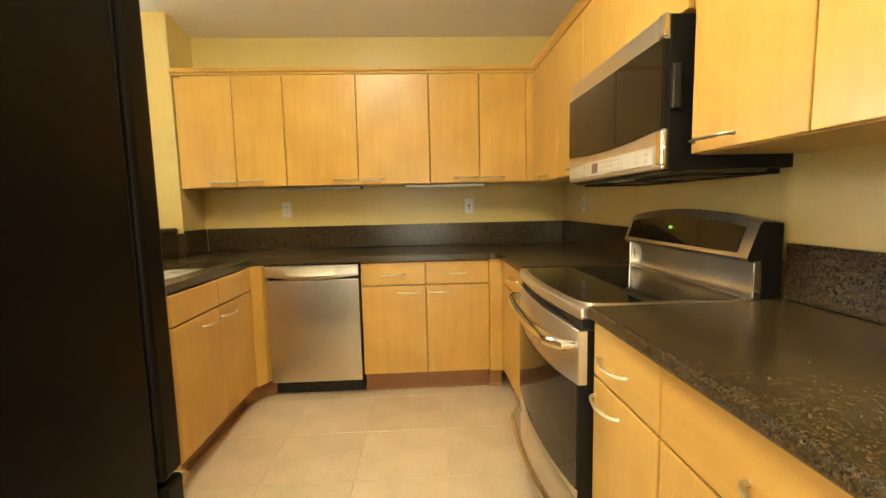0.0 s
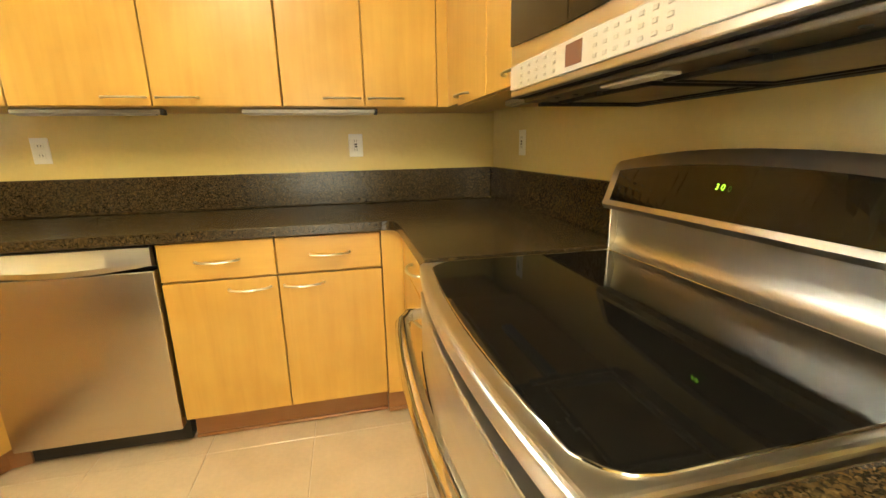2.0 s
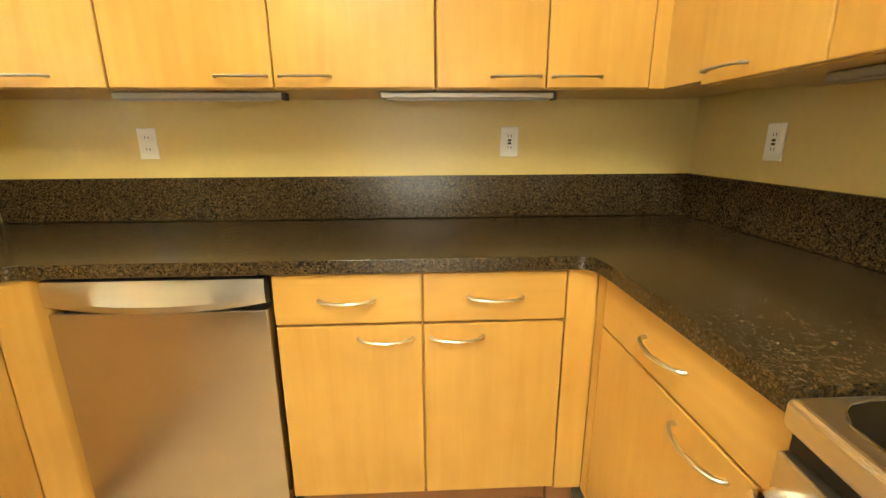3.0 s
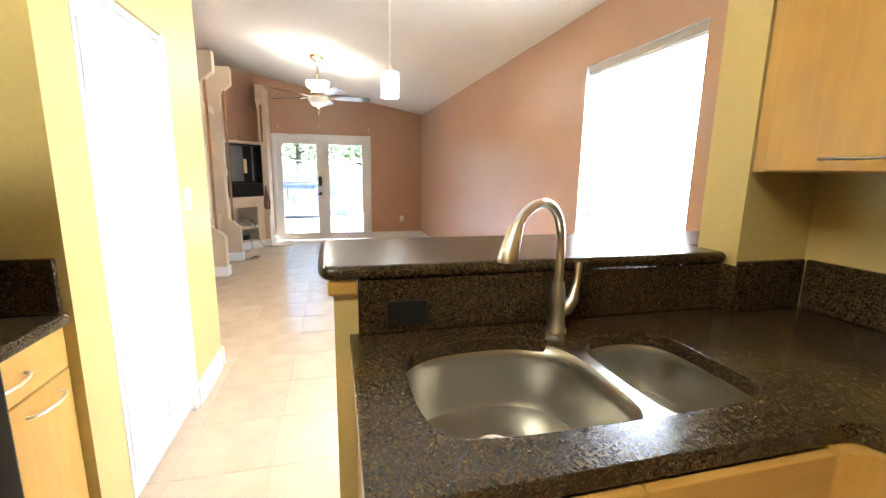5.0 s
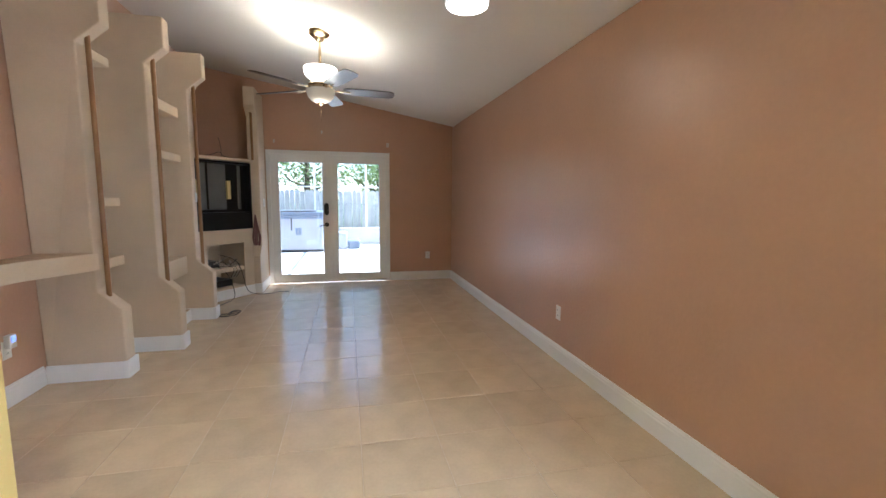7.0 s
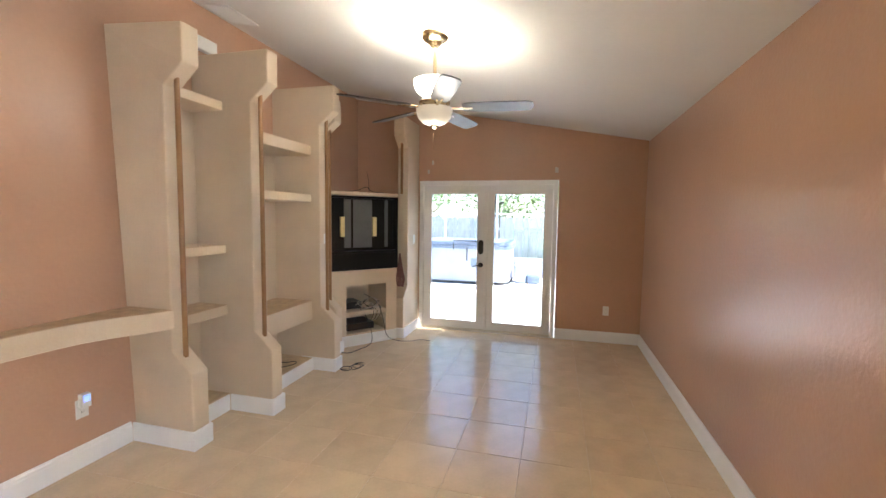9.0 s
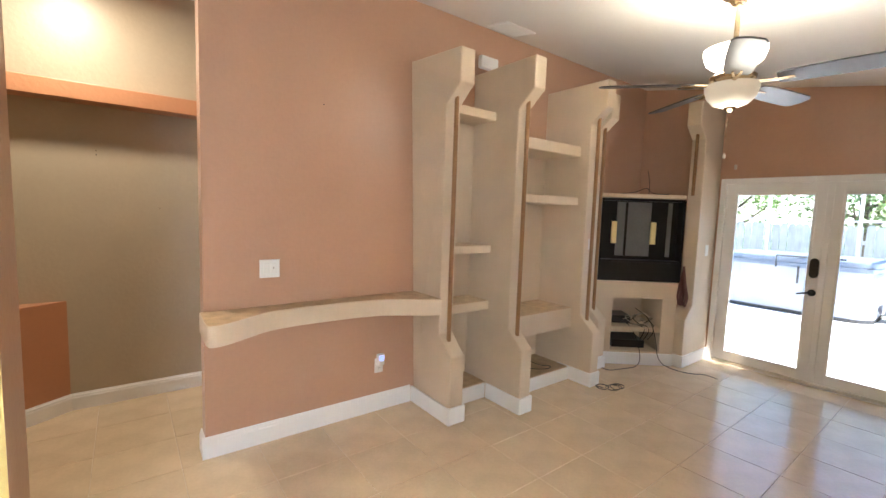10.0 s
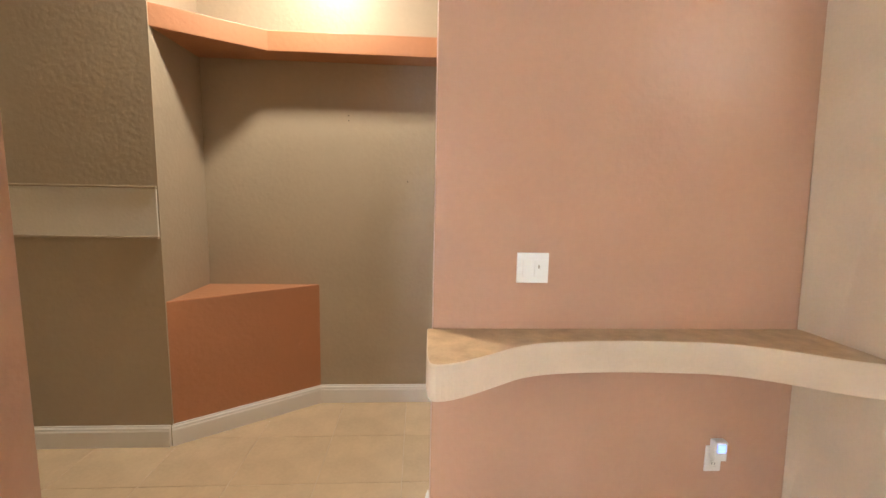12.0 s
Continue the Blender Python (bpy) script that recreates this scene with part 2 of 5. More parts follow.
def part(name, bm, material, parent=None, label="", smooth=False):
    """One mesh object under a thing or a part; its vertices are in world metres."""
    ob = new(name, bm if isinstance(bm, bpy.types.Mesh) else link_mesh(name, bm, material, smooth))
    if parent is not None:
        ob.parent = parent
        root = parent
        if root.type == "EMPTY":
            ob.matrix_parent_inverse = root.matrix_basis.inverted()
    if label:
        ob["label"] = label
    return ob


def thing(name, at, label, category, group="", rz=0.0):
    e = new(name)
    e.empty_display_size = 0.1
    e.matrix_basis = pose(*at, 0, 0, rz)
    return tagged(e, label, category, group)


def structure(name, bm, material, label="", smooth=False):
    return tagged(part(name, bm, material, None, label, smooth), kind="structure", category=name.split("_")[0])


def box(bm, x0, x1, y0, y1, z0, z1, bevel=0.0, seg=2, slot=0):
    r = bmesh.ops.create_cube(bm, size=1, matrix=Matrix.Translation(((x0 + x1) / 2, (y0 + y1) / 2, (z0 + z1) / 2))
                              @ Matrix.Diagonal((abs(x1 - x0), abs(y1 - y0), abs(z1 - z0), 1)))
    vs = r["verts"]
    if slot:
        for f in {f for v in vs for f in v.link_faces}:
            f.material_index = slot
    if bevel:
        es = list({e for v in vs for e in v.link_edges})
        bmesh.ops.bevel(bm, geom=es, offset=bevel, segments=seg, affect="EDGES", profile=0.5)
    return bm


def boxed(*a, **k):
    return box(bmesh.new(), *a, **k)


def prism(pts, axis, a, b, bevel=0.0, seg=2, bm=None):
    """A polygon drawn across one axis and drawn out along it. Points: axis x -> (y, z), y -> (x, z), z -> (x, y)."""
    bm = bm or bmesh.new()
    place = {"x": lambda p, s: (s, p[0], p[1]), "y": lambda p, s: (p[0], s, p[1]), "z": lambda p, s: (p[0], p[1], s)}[axis]
    lo, hi = [bm.verts.new(place(p, a)) for p in pts], [bm.verts.new(place(p, b)) for p in pts]
    n = len(pts)
    fs = [bm.faces.new(lo[::-1]), bm.faces.new(hi)]
    for i in range(n):
        fs.append(bm.faces.new((lo[i], lo[(i + 1) % n], hi[(i + 1) % n], hi[i])))
    bmesh.ops.recalc_face_normals(bm, faces=fs)
    if bevel:
        bmesh.ops.bevel(bm, geom=list({e for f in fs for e in f.edges}), offset=bevel, segments=seg, affect="EDGES", profile=0.5)
    return bm


def tube(path, radius, sides=10, bm=None, flat=1.0):
    """A round bar along a line of points; radius is one number or one for each point."""
    bm = bm or bmesh.new()
    pts = [Vector(p) for p in path]
    rs = [float(r) for r in radius] if isinstance(radius, (list, tuple)) else [radius] * len(pts)
    rings, side = [], None
    for i, p in enumerate(pts):
        d = (pts[min(i + 1, len(pts) - 1)] - pts[max(i - 1, 0)]).normalized()
        if side is None:
            side = d.cross(Vector((0, 0, 1)) if abs(d.z) < 0.9 else Vector((1, 0, 0))).normalized()
        side = (side - d * side.dot(d)).normalized()
        up = d.cross(side)
        rings.append([bm.verts.new(p + rs[i] * (math.cos(a) * side + flat * math.sin(a) * up)) for a in np.linspace(0, 2 * math.pi, sides, endpoint=False)])
    for a, b in zip(rings, rings[1:]):
        for i in range(sides):
            bm.faces.new((a[i], a[(i + 1) % sides], b[(i + 1) % sides], b[i]))
    bm.faces.new(rings[0][::-1])
    bm.faces.new(rings[-1])
    bmesh.ops.recalc_face_normals(bm, faces=bm.faces[:])
    return bm


def lathe(profile, at, steps=32, bm=None):
    """A turned shape: (radius, height) from bottom to top, about an upright axis."""
    bm = bm or bmesh.new()
    rings = []
    for r, z in profile:
        if r < 1e-5:
            rings.append([bm.verts.new((at[0], at[1], at[2] + z))])
        else:
            rings.append([bm.verts.new((at[0] + r * math.cos(a), at[1] + r * math.sin(a), at[2] + z)) for a in np.linspace(0, 2 * math.pi, steps, endpoint=False)])
    for a, b in zip(rings, rings[1:]):
        for i in range(steps):
            j = (i + 1) % steps
            if len(a) == 1 and len(b) > 1:
                bm.faces.new((a[0], b[j], b[i]))
            elif len(b) == 1 and len(a) > 1:
                bm.faces.new((a[i], a[j], b[0]))
            elif len(a) > 1:
                bm.faces.new((a[i], a[j], b[j], b[i]))
    bmesh.ops.recalc_face_normals(bm, faces=bm.faces[:])
    return bm


def smooth_line(pts, rounds=2, closed=False):
    for _ in range(rounds):
        out = []
        n = len(pts)
        for i in range(n if closed else n - 1):
            p, q = np.array(pts[i], float), np.array(pts[(i + 1) % n], float)
            out += [tuple(p * 0.75 + q * 0.25), tuple(p * 0.25 + q * 0.75)]
        pts = out if closed else [tuple(pts[0])] + out + [tuple(pts[-1])]
    return pts


def bevelled(ob, width, segments=2, angle=40):
    m = ob.modifiers.new("edge", "BEVEL")
    m.width, m.segments, m.limit_method, m.angle_limit = width, segments, "ANGLE", radians(angle)
    m.harden_normals = False
    return ob


def plate_with_holes(outer, holes, z0, z1):
    """A flat slab with openings, from closed outlines in plan."""
    bm = bmesh.new()
    edges = []
    for loop in (outer, *holes):
        vs = [bm.verts.new((x, y, z1)) for x, y in loop]
        edges += [bm.edges.new((vs[i], vs[(i + 1) % len(vs)])) for i in range(len(vs))]
    bmesh.ops.triangle_fill(bm, edges=edges, use_beauty=True)
    bmesh.ops.recalc_face_normals(bm, faces=bm.faces[:])
    top = bm.faces[:]
    if top[0].normal.z < 0:
        bmesh.ops.reverse_faces(bm, faces=top)
    r = bmesh.ops.extrude_face_region(bm, geom=top)
    moved = [g for g in r["geom"] if isinstance(g, bmesh.types.BMVert)]
    bmesh.ops.translate(bm, verts=moved, vec=(0, 0, z0 - z1))
    bmesh.ops.recalc_face_normals(bm, faces=bm.faces[:])
    return bm


# ---- structure ----
def zc(y):
    """Underside of the sloped ceiling."""
    return 2.472 + 0.181 * (0.130 - max(y, -3.77))


structure("ceiling", prism([(0.27, zc(0.27)), (0.27, zc(0.27) + 0.12), (-3.77, zc(-3.77) + 0.12), (-5.2, zc(-5) + 0.12), (-5.2, zc(-5)), (-3.77, zc(-3.77))], "x", -10.50, 0.17), CEIL,
          "white textured vaulted ceiling")


def sloped(y0, y1, z0=0.0):
    return [(y0, z0), (y1, z0), (y1, zc(y1)), (y0, zc(y0))]


# living room wall with the window
bm = bmesh.new()
for x0, x1, z0, z1 in ((-10.48, -4.46, 0, 2.465), (-4.46, -3.46, 0, 0.835), (-4.46, -3.46, 2.10, 2.465), (-3.46, -2.95, 0, 2.465)):
    box(bm, x0, x1, 0.130, 0.27, z0, z1)
bm.normal_update()
for f in bm.faces:
    c = f.calc_center_median()
    if -4.47 < c.x < -3.45 and 0.82 < c.z < 2.11 and abs(f.normal.y) < 0.1:
        f.material_index = 1
structure("wall_north", bm, [PEACH, WHITE], "terracotta painted wall with a window opening")
# kitchen walls
structure("wall_kitchen_north", prism(sloped(0.27, 0.0), "x", -2.79, 0.15), YELLOW, "yellow painted kitchen wall")
structure("wall_east", prism(sloped(0.0, -4.6), "x", 0.0, 0.15), YELLOW, "yellow textured wall behind the range")
structure("wall_column", prism(sloped(0.27, -0.30), "x", -2.95, -2.79), YELLOW, "yellow wall stub at the end of the cabinets")
# out of view; its added opening lets in the glow of backdrop_south
bm = bmesh.new()
prism(sloped(-4.6, -4.7), "x", -1.85, -1.62, bm=bm)
prism(sloped(-4.6, -4.7), "x", -0.72, 0.15, bm=bm)
prism(sloped(-4.6, -4.7, 2.03), "x", -1.62, -0.72, bm=bm)
structure("wall_aisle_south", bm, YELLOW, "yellow wall with an unseen added opening behind the kitchen")
structure("wall_aisle_west", prism(sloped(-3.15, -4.6), "x", -1.85, -1.75), YELLOW)
structure("wall_fridge", prism(sloped(-3.05, -3.15), "x", -3.22, -1.75), YELLOW)
def two_tone(bm):
    """Yellow toward the kitchen, terracotta on the end, taupe toward the hallway."""
    bm.normal_update()
    for f in bm.faces:
        c = f.calc_center_median()
        if f.normal.x < -0.9 and c.x < -4.7:
            f.material_index = 1
        if f.normal.y < -0.9 and c.y < -2.6:
            f.material_index = 2
    return bm


PAINTS = [YELLOW, PEACH, TAUPE]
XE = -4.795
structure("wall_pantry_front", two_tone(prism(sloped(-2.40, -2.50), "x", -4.235, XE)), PAINTS, "yellow pantry wall with a terracotta end")
structure("wall_pantry_front", prism(sloped(-2.40, -2.50), "x", -3.22, -3.43), YELLOW, "yellow pantry wall beside the bifold door")
structure("wall_pantry_head", prism(sloped(-2.40, -2.50, 2.02), "x", -3.43, -4.235), YELLOW, "yellow wall above the bifold door")
structure("wall_pantry_side", prism(sloped(-2.50, -3.15), "x", -3.22, -3.32), YELLOW, "yellow wall between pantry and kitchen nook")
structure("wall_pantry_end", two_tone(prism(sloped(-2.50, -2.58), "x", XE + 0.1, XE)), PAINTS, "terracotta end of the pantry")
structure("wall_pantry_back", two_tone(prism(sloped(-2.58, -2.68), "x", -3.32, XE)), PAINTS, "pantry back wall toward the hallway")
# wall with the french doors
bm = bmesh.new()
prism(sloped(0.130, -0.882), "x", -10.33, -10.48, bm=bm)
prism(sloped(-2.715, -3.77), "x", -10.33, -10.48, bm=bm)
prism([(-0.882, 2.025), (-2.715, 2.025), (-2.715, zc(-2.715)), (-0.882, zc(-0.882))], "x", -10.33, -10.48, bm=bm)
structure("wall_west", bm, PEACH, "terracotta end wall around the french doors")
# wall behind the built-in
bm = prism(sloped(-3.635, -3.755), "x", -5.435, -10.33)
structure("wall_niche", bm, PEACH, "terracotta wall behind the built-in shelves")
# hallway
bm = prism(sloped(-4.36, -5.10), "x", -4.01, -2.9)
structure("wall_hall_block", bm, TAUPE, "olive taupe hallway wall")
structure("wall_hall_back", prism(sloped(-4.86, -5.10), "x", -4.01, -7.1), TAUPE, "olive taupe back wall of the hallway")
structure("wall_hall_west", prism(sloped(-3.77, -4.86), "x", -7.0, -7.1), TAUPE)
structure("wall_hall_east", prism(sloped(-3.15, -4.36), "x", -3.0, -2.9), TAUPE)
structure("ledge_hall", prism([(-4.0, -4.36), (-4.485, -4.68), (-6.99, -4.68), (-6.99, -4.86), (-4.0, -4.86)], "z", 2.25, 2.365, 0.004), ORANGE, "burnt orange plaster ledge high on the wall")
structure("plinth_hall", prism([(-4.002, -4.365), (-4.72, -4.858), (-4.002, -4.858)], "z", 0.0, 0.83, 0.004), ORANGE, "burnt orange triangular corner plinth")
# half wall of the bar
structure("wall_bar", boxed(-2.965, -2.845, -1.60, -0.30, 0, 1.040), YELLOW, "yellow half wall under the bar top")
structure("trim_bar", boxed(-2.98, -2.830, -1.615, -1.537, 1.041, 1.083, 0.006), MAPLEY, "maple trim under the bar top")


def baseboard(x0, y0, x1, y1, h=0.135, d=0.016):
    """A skirting of stepped section; the room lies to the left of the way from the first to the second end."""
    a, b = Vector((x0, y0, 0)), Vector((x1, y1, 0))
    along = (b - a).normalized()
    out = Vector((-along.y, along.x, 0))
    sec = [(0, 0.0), (d, 0.0), (d, h * 0.74), (d * 0.8, h * 0.80), (d * 0.8, h * 0.88), (d * 0.45, h * 0.94), (d * 0.4, h), (0, h)]
    bm = bmesh.new()
    ra, rb = ([bm.verts.new(p + out * (s + 0.001) + Vector((0, 0, z + 0.001))) for s, z in sec] for p in (a, b))
    n = len(sec)
    for i in range(n):
        bm.faces.new((ra[i], ra[(i + 1) % n], rb[(i + 1) % n], rb[i]))
    bm.faces.new(ra[::-1])
    bm.faces.new(rb)
    bmesh.ops.recalc_face_normals(bm, faces=bm.faces[:])
    return structure("baseboard", bm, WHITE, "white painted baseboard")



baseboard(-2.97, 0.130, -10.33, 0.130)
baseboard(-10.33, 0.115, -10.33, -0.882)
baseboard(-6.92, -3.635, -5.415, -3.635)
baseboard(-5.435, -3.65, -5.435, -3.77)
baseboard(-4.735, -2.40, -4.25, -2.40)
baseboard(-4.795, -2.68, -4.795, -2.386)
baseboard(-4.0, -4.36, -2.9, -4.36, 0.125)
baseboard(-4.72, -4.86, -4.0, -4.365, 0.125)
baseboard(-6.99, -4.86, -4.72, -4.86, 0.125)


# ---- kitchen ----
TURN = {"S": 0, "W": -90, "E": 90, "N": 180}


def fb(face, u0, u1, d0, d1, z0, z1, bevel=0.0, seg=2, bm=None):
    """A box by its stretch along the wall, its depth and its height."""
    bm = bm or bmesh.new()
    return box(bm, u0, u1, d0, d1, z0, z1, bevel, seg) if face in "SN" else box(bm, d0, d1, u0, u1, z0, z1, bevel, seg)


def bow_handle_mesh():
    pts = [(-0.076, 0.0, 0.0), (-0.0745, -0.009, 0.0), (-0.067, -0.018, 0.0), (-0.045, -0.027, -0.001), (0, -0.034, -0.002), (0.045, -0.027, -0.001), (0.067, -0.018, 0.0), (0.0745, -0.009, 0), (0.076, 0, 0)]
    return link_mesh("handle", tube(pts, [0.0065, 0.006, 0.0055, 0.0052, 0.0056, 0.0052, 0.0055, 0.006, 0.0065], 10, flat=0.8), NICKEL, True)


BOW = bow_handle_mesh()
OUT = {"S": (0, -1), "N": (0, 1), "W": (-1, 0), "E": (1, 0)}


def put_handle(parent, face, u, d, z):
    ob = new("handle", BOW)
    ob.parent = parent
    x, y = (u, d) if face in "SN" else (d, u)
    ob.matrix_basis = pose(x, y, z, 0, 0, TURN[face])
    ob["label"] = "arched satin nickel handle"
    return ob


def cabinet(name, face, u0, u1, back, front, z0, z1, fronts, label, group, toe=None):
    """A cabinet unit: body, doors and drawers in front of it (u0, u1, z0, z1, handle u, handle z, kind), and the toe board."""
    o = OUT[face]
    sgn = o[1] if face in "SN" else o[0]
    cu = (u0 + u1) / 2
    at = (cu, front, 0 if toe else z0) if face in "SN" else (front, cu, 0 if toe else z0)
    e = thing(name, at, label, "cabinet", group)
    part("body", fb(face, u0, u1, back, front - sgn * 0.022, z0, z1, 0.001, 1), MAPLE, e)
    for a, b, c, d, hu, hz, kind in fronts:
        g = 0.0022
        m = MAPLE if kind == "door" else (MAPLEH if face in "SN" else MAPLEY)
        p = part(kind, fb(face, a + g, b - g, front - sgn * 0.020, front, c + g, d - g, 0.0035, 2), m, e)
        if hu is not None:
            put_handle(p, face, hu, front, hz)
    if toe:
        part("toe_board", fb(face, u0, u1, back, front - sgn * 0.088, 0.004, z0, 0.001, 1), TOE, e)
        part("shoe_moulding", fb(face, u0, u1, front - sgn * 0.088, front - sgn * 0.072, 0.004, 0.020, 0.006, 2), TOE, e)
    return e


GB, GU = "base cabinets of the kitchen", "wall cabinets of the kitchen"
LB, LU = "maple veneer base cabinet with slab fronts under the granite counter", "maple veneer slab-door wall cabinet under a thin crown moulding"
# base run along the north wall
cabinet("base_cabinet", "S", -1.535, -0.705, -0.002, -0.615, 0.135, 0.884, [
    (-1.535, -1.118, 0.73, 0.882, -1.33, 0.805, "drawer"), (-1.118, -0.705, 0.73, 0.882, -0.91, 0.805, "drawer"),
    (-1.535, -1.118, 0.14, 0.727, -1.225, 0.685, "door"), (-1.118, -0.705, 0.14, 0.727, -1.02, 0.685, "door")], LB, GB, True)
cabinet("corner_filler", "S", -0.703, -0.616, -0.2, -0.637, 0.135, 0.884, [], "plain maple filler strip in the cabinet corner", GB, True)
cabinet("corner_filler", "W", -0.660, -0.616, -0.2, -0.637, 0.135, 0.884, [], "plain maple filler strip in the cabinet corner", GB, True)
e = thing("corner_filler", (-2.17, -0.66, 0), "plain maple filler strip set askew beside the dishwasher", "cabinet", GB)
part("body", prism([(-2.192, -0.703), (-2.152, -0.634), (-2.134, -0.58), (-2.134, -0.30), (-2.30, -0.30), (-2.30, -0.703)], "z", 0.120, 0.884, 0.002, 1), MAPLE, e)
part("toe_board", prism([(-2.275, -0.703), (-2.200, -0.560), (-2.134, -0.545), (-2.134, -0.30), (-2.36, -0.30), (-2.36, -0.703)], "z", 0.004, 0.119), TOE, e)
# right run
cabinet("base_cabinet", "W", -1.270, -0.662, -0.03, -0.615, 0.135, 0.884, [
    (-1.270, -0.662, 0.73, 0.882, -0.96, 0.805, "drawer"), (-1.270, -0.662, 0.14, 0.727, -1.10, 0.685, "door")], LB, GB, True)
cabinet("base_cabinet", "W", -2.450, -2.090, -0.03, -0.615, 0.135, 0.884, [
    (-2.450, -2.090, 0.715, 0.882, -2.225, 0.785, "drawer"), (-2.450, -2.090, 0.14, 0.712, -2.185, 0.655, "door")], LB, GB, True)
cabinet("base_cabinet", "W", -3.10, -2.452, -0.03, -0.615, 0.135, 0.884, [
    (-3.10, -2.452, 0.715, 0.882, -2.78, 0.785, "drawer"), (-2.78, -2.452, 0.14, 0.712, -2.70, 0.655, "door"), (-3.10, -2.78, 0.14, 0.712, -2.86, 0.655, "door")], LB, GB, True)
# sink run
cabinet("sink_cabinet", "E", -1.530, -0.705, -2.70, -2.19, 0.135, 0.70, [
    (-1.115, -0.705, 0.745, 0.882, None, 0, "drawer_front"), (-1.530, -1.115, 0.745, 0.882, None, 0, "drawer_front"),
    (-1.115, -0.705, 0.14, 0.742, -1.02, 0.685, "door"), (-1.530, -1.115, 0.14, 0.742, -1.21, 0.685, "door")], "maple sink cabinet with false drawer fronts below the sink", GB, True)
tagged(part("end_panel", boxed(-2.84, -2.20, -1.548, -1.531, 0.0, 0.884, 0.001, 1), MAPLE), "maple veneer end panel of the sink cabinet", "panel", GB)
# small run beside the pantry
cabinet("base_cabinet", "N", -3.215, -2.72, -3.045, -2.43, 0.135, 0.884, [
    (-3.215, -2.72, 0.745, 0.882, -2.95, 0.815, "drawer"), (-3.215, -2.72, 0.14, 0.742, -3.08, 0.69, "door")], LB, GB, True)

# wall cabinets
ZU0, ZU1 = 1.39, 2.125


def upper(face, u0, u1, back, front, splits, z0=ZU0, z1=ZU1, grips=()):
    edges = [u0, *splits, u1]
    fr = []
    for a, b, h in zip(edges, edges[1:], grips):
        fr.append((a, b, z0, z1, None if h is None else (a + 0.095 if h < 0 else b - 0.095), z0 + 0.035, "door"))
    return cabinet("wall_cabinet", face, u0, u1, back, front, z0, z1, fr, LU, GU)


upper("S", -2.705, -2.045, -0.002, -0.352, [-2.378], grips=(1, -1))
upper("S", -2.043, -1.067, -0.002, -0.352, [-1.557], grips=(1, -1))
upper("S", -1.065, -0.395, -0.002, -0.352, [-0.722], grips=(1, -1))
cabinet("corner_filler", "S", -2.765, -2.707, -0.002, -0.340, ZU0, ZU1, [], "narrow maple filler strip at the wall", GU)
cabinet("corner_filler", "S", -0.394, -0.05, -0.002, -0.372, ZU0, ZU1, [], "narrow maple filler strip in the corner", GU)
cabinet("corner_filler", "W", -0.537, -0.352, -0.002, -0.368, ZU0, ZU1, [], "narrow maple filler strip in the corner", GU)
upper("W", -1.275, -0.540, -0.002, -0.352, [-0.912], grips=(-1, 1), z0=1.375)
upper("W", -2.085, -1.279, -0.002, -0.352, [-1.71], z0=1.775, grips=(None, None))
upper("W", -2.865, -2.115, -0.002, -0.352, [-2.490], z0=1.362, grips=(-1, 1))
upper("W", -3.60, -2.867, -0.002, -0.352, [-3.23], z0=1.362, grips=(-1, 1))
CROWN = [(0.0, 0.0), (0.012, 0.0), (0.014, 0.012), (0.026, 0.022), (0.028, 0.040), (0.0, 0.040)]
structure("trim_crown", prism([(-0.344 - s, ZU1 + z + 0.002) for s, z in CROWN], "x", -2.765, -0.345), MAPLEH, "thin maple crown moulding")
structure("trim_crown", prism([(-0.344 - s, ZU1 + z + 0.002) for s, z in CROWN], "y", -3.60, -0.374), MAPLEY, "thin maple crown moulding")

# granite
FRONT = smooth_line([(-2.205, -1.56), (-2.205, -0.72), (-2.205, -0.66), (-2.19, -0.635), (-2.12, -0.635)], 2)
CORNER = smooth_line([(-0.74, -0.635), (-0.67, -0.635), (-0.645, -0.66), (-0.64, -0.74)], 2)
hole = smooth_line([(-2.42, -1.445), (-2.34, -1.42), (-2.305, -1.34), (-2.305, -0.77), (-2.34, -0.70), (-2.42, -0.685), (-2.60, -0.685), (-2.67, -0.71), (-2.70, -0.78), (-2.69, -0.89), (-2.655, -0.965), (-2.695, -1.035), (-2.735, -1.12), (-2.74, -1.22), (-2.725, -1.35), (-2.665, -1.435), (-2.58, -1.445)], 2, True)
counter = tagged(part("countertop", plate_with_holes([(-2.843, -1.56)] + FRONT + CORNER + [(-0.64, -1.272), (-0.003, -1.272), (-0.003, -0.003), (-2.779, -0.003), (-2.779, -0.303), (-2.843, -0.303)], [hole], 0.887, 0.926), GRANITE),
                 "speckled brown granite countertop with rounded edge along three sides", "countertop")
bevelled(counter, 0.014, 4)
ob = tagged(part("countertop", prism([(-0.64, -2.088), (-0.64, -3.62), (-0.003, -3.62), (-0.003, -2.088)], "z", 0.887, 0.926), GRANITE), "speckled brown granite countertop beside the range", "countertop")
bevelled(ob, 0.014, 4)
ob = tagged(part("countertop", prism([(-3.217, -3.047), (-2.71, -3.047), (-2.71, -2.405), (-3.217, -2.405)], "z", 0.887, 0.926), GRANITE), "dark granite countertop in the nook beside the pantry", "countertop")
bevelled(ob, 0.012, 3)
ZS = 1.098
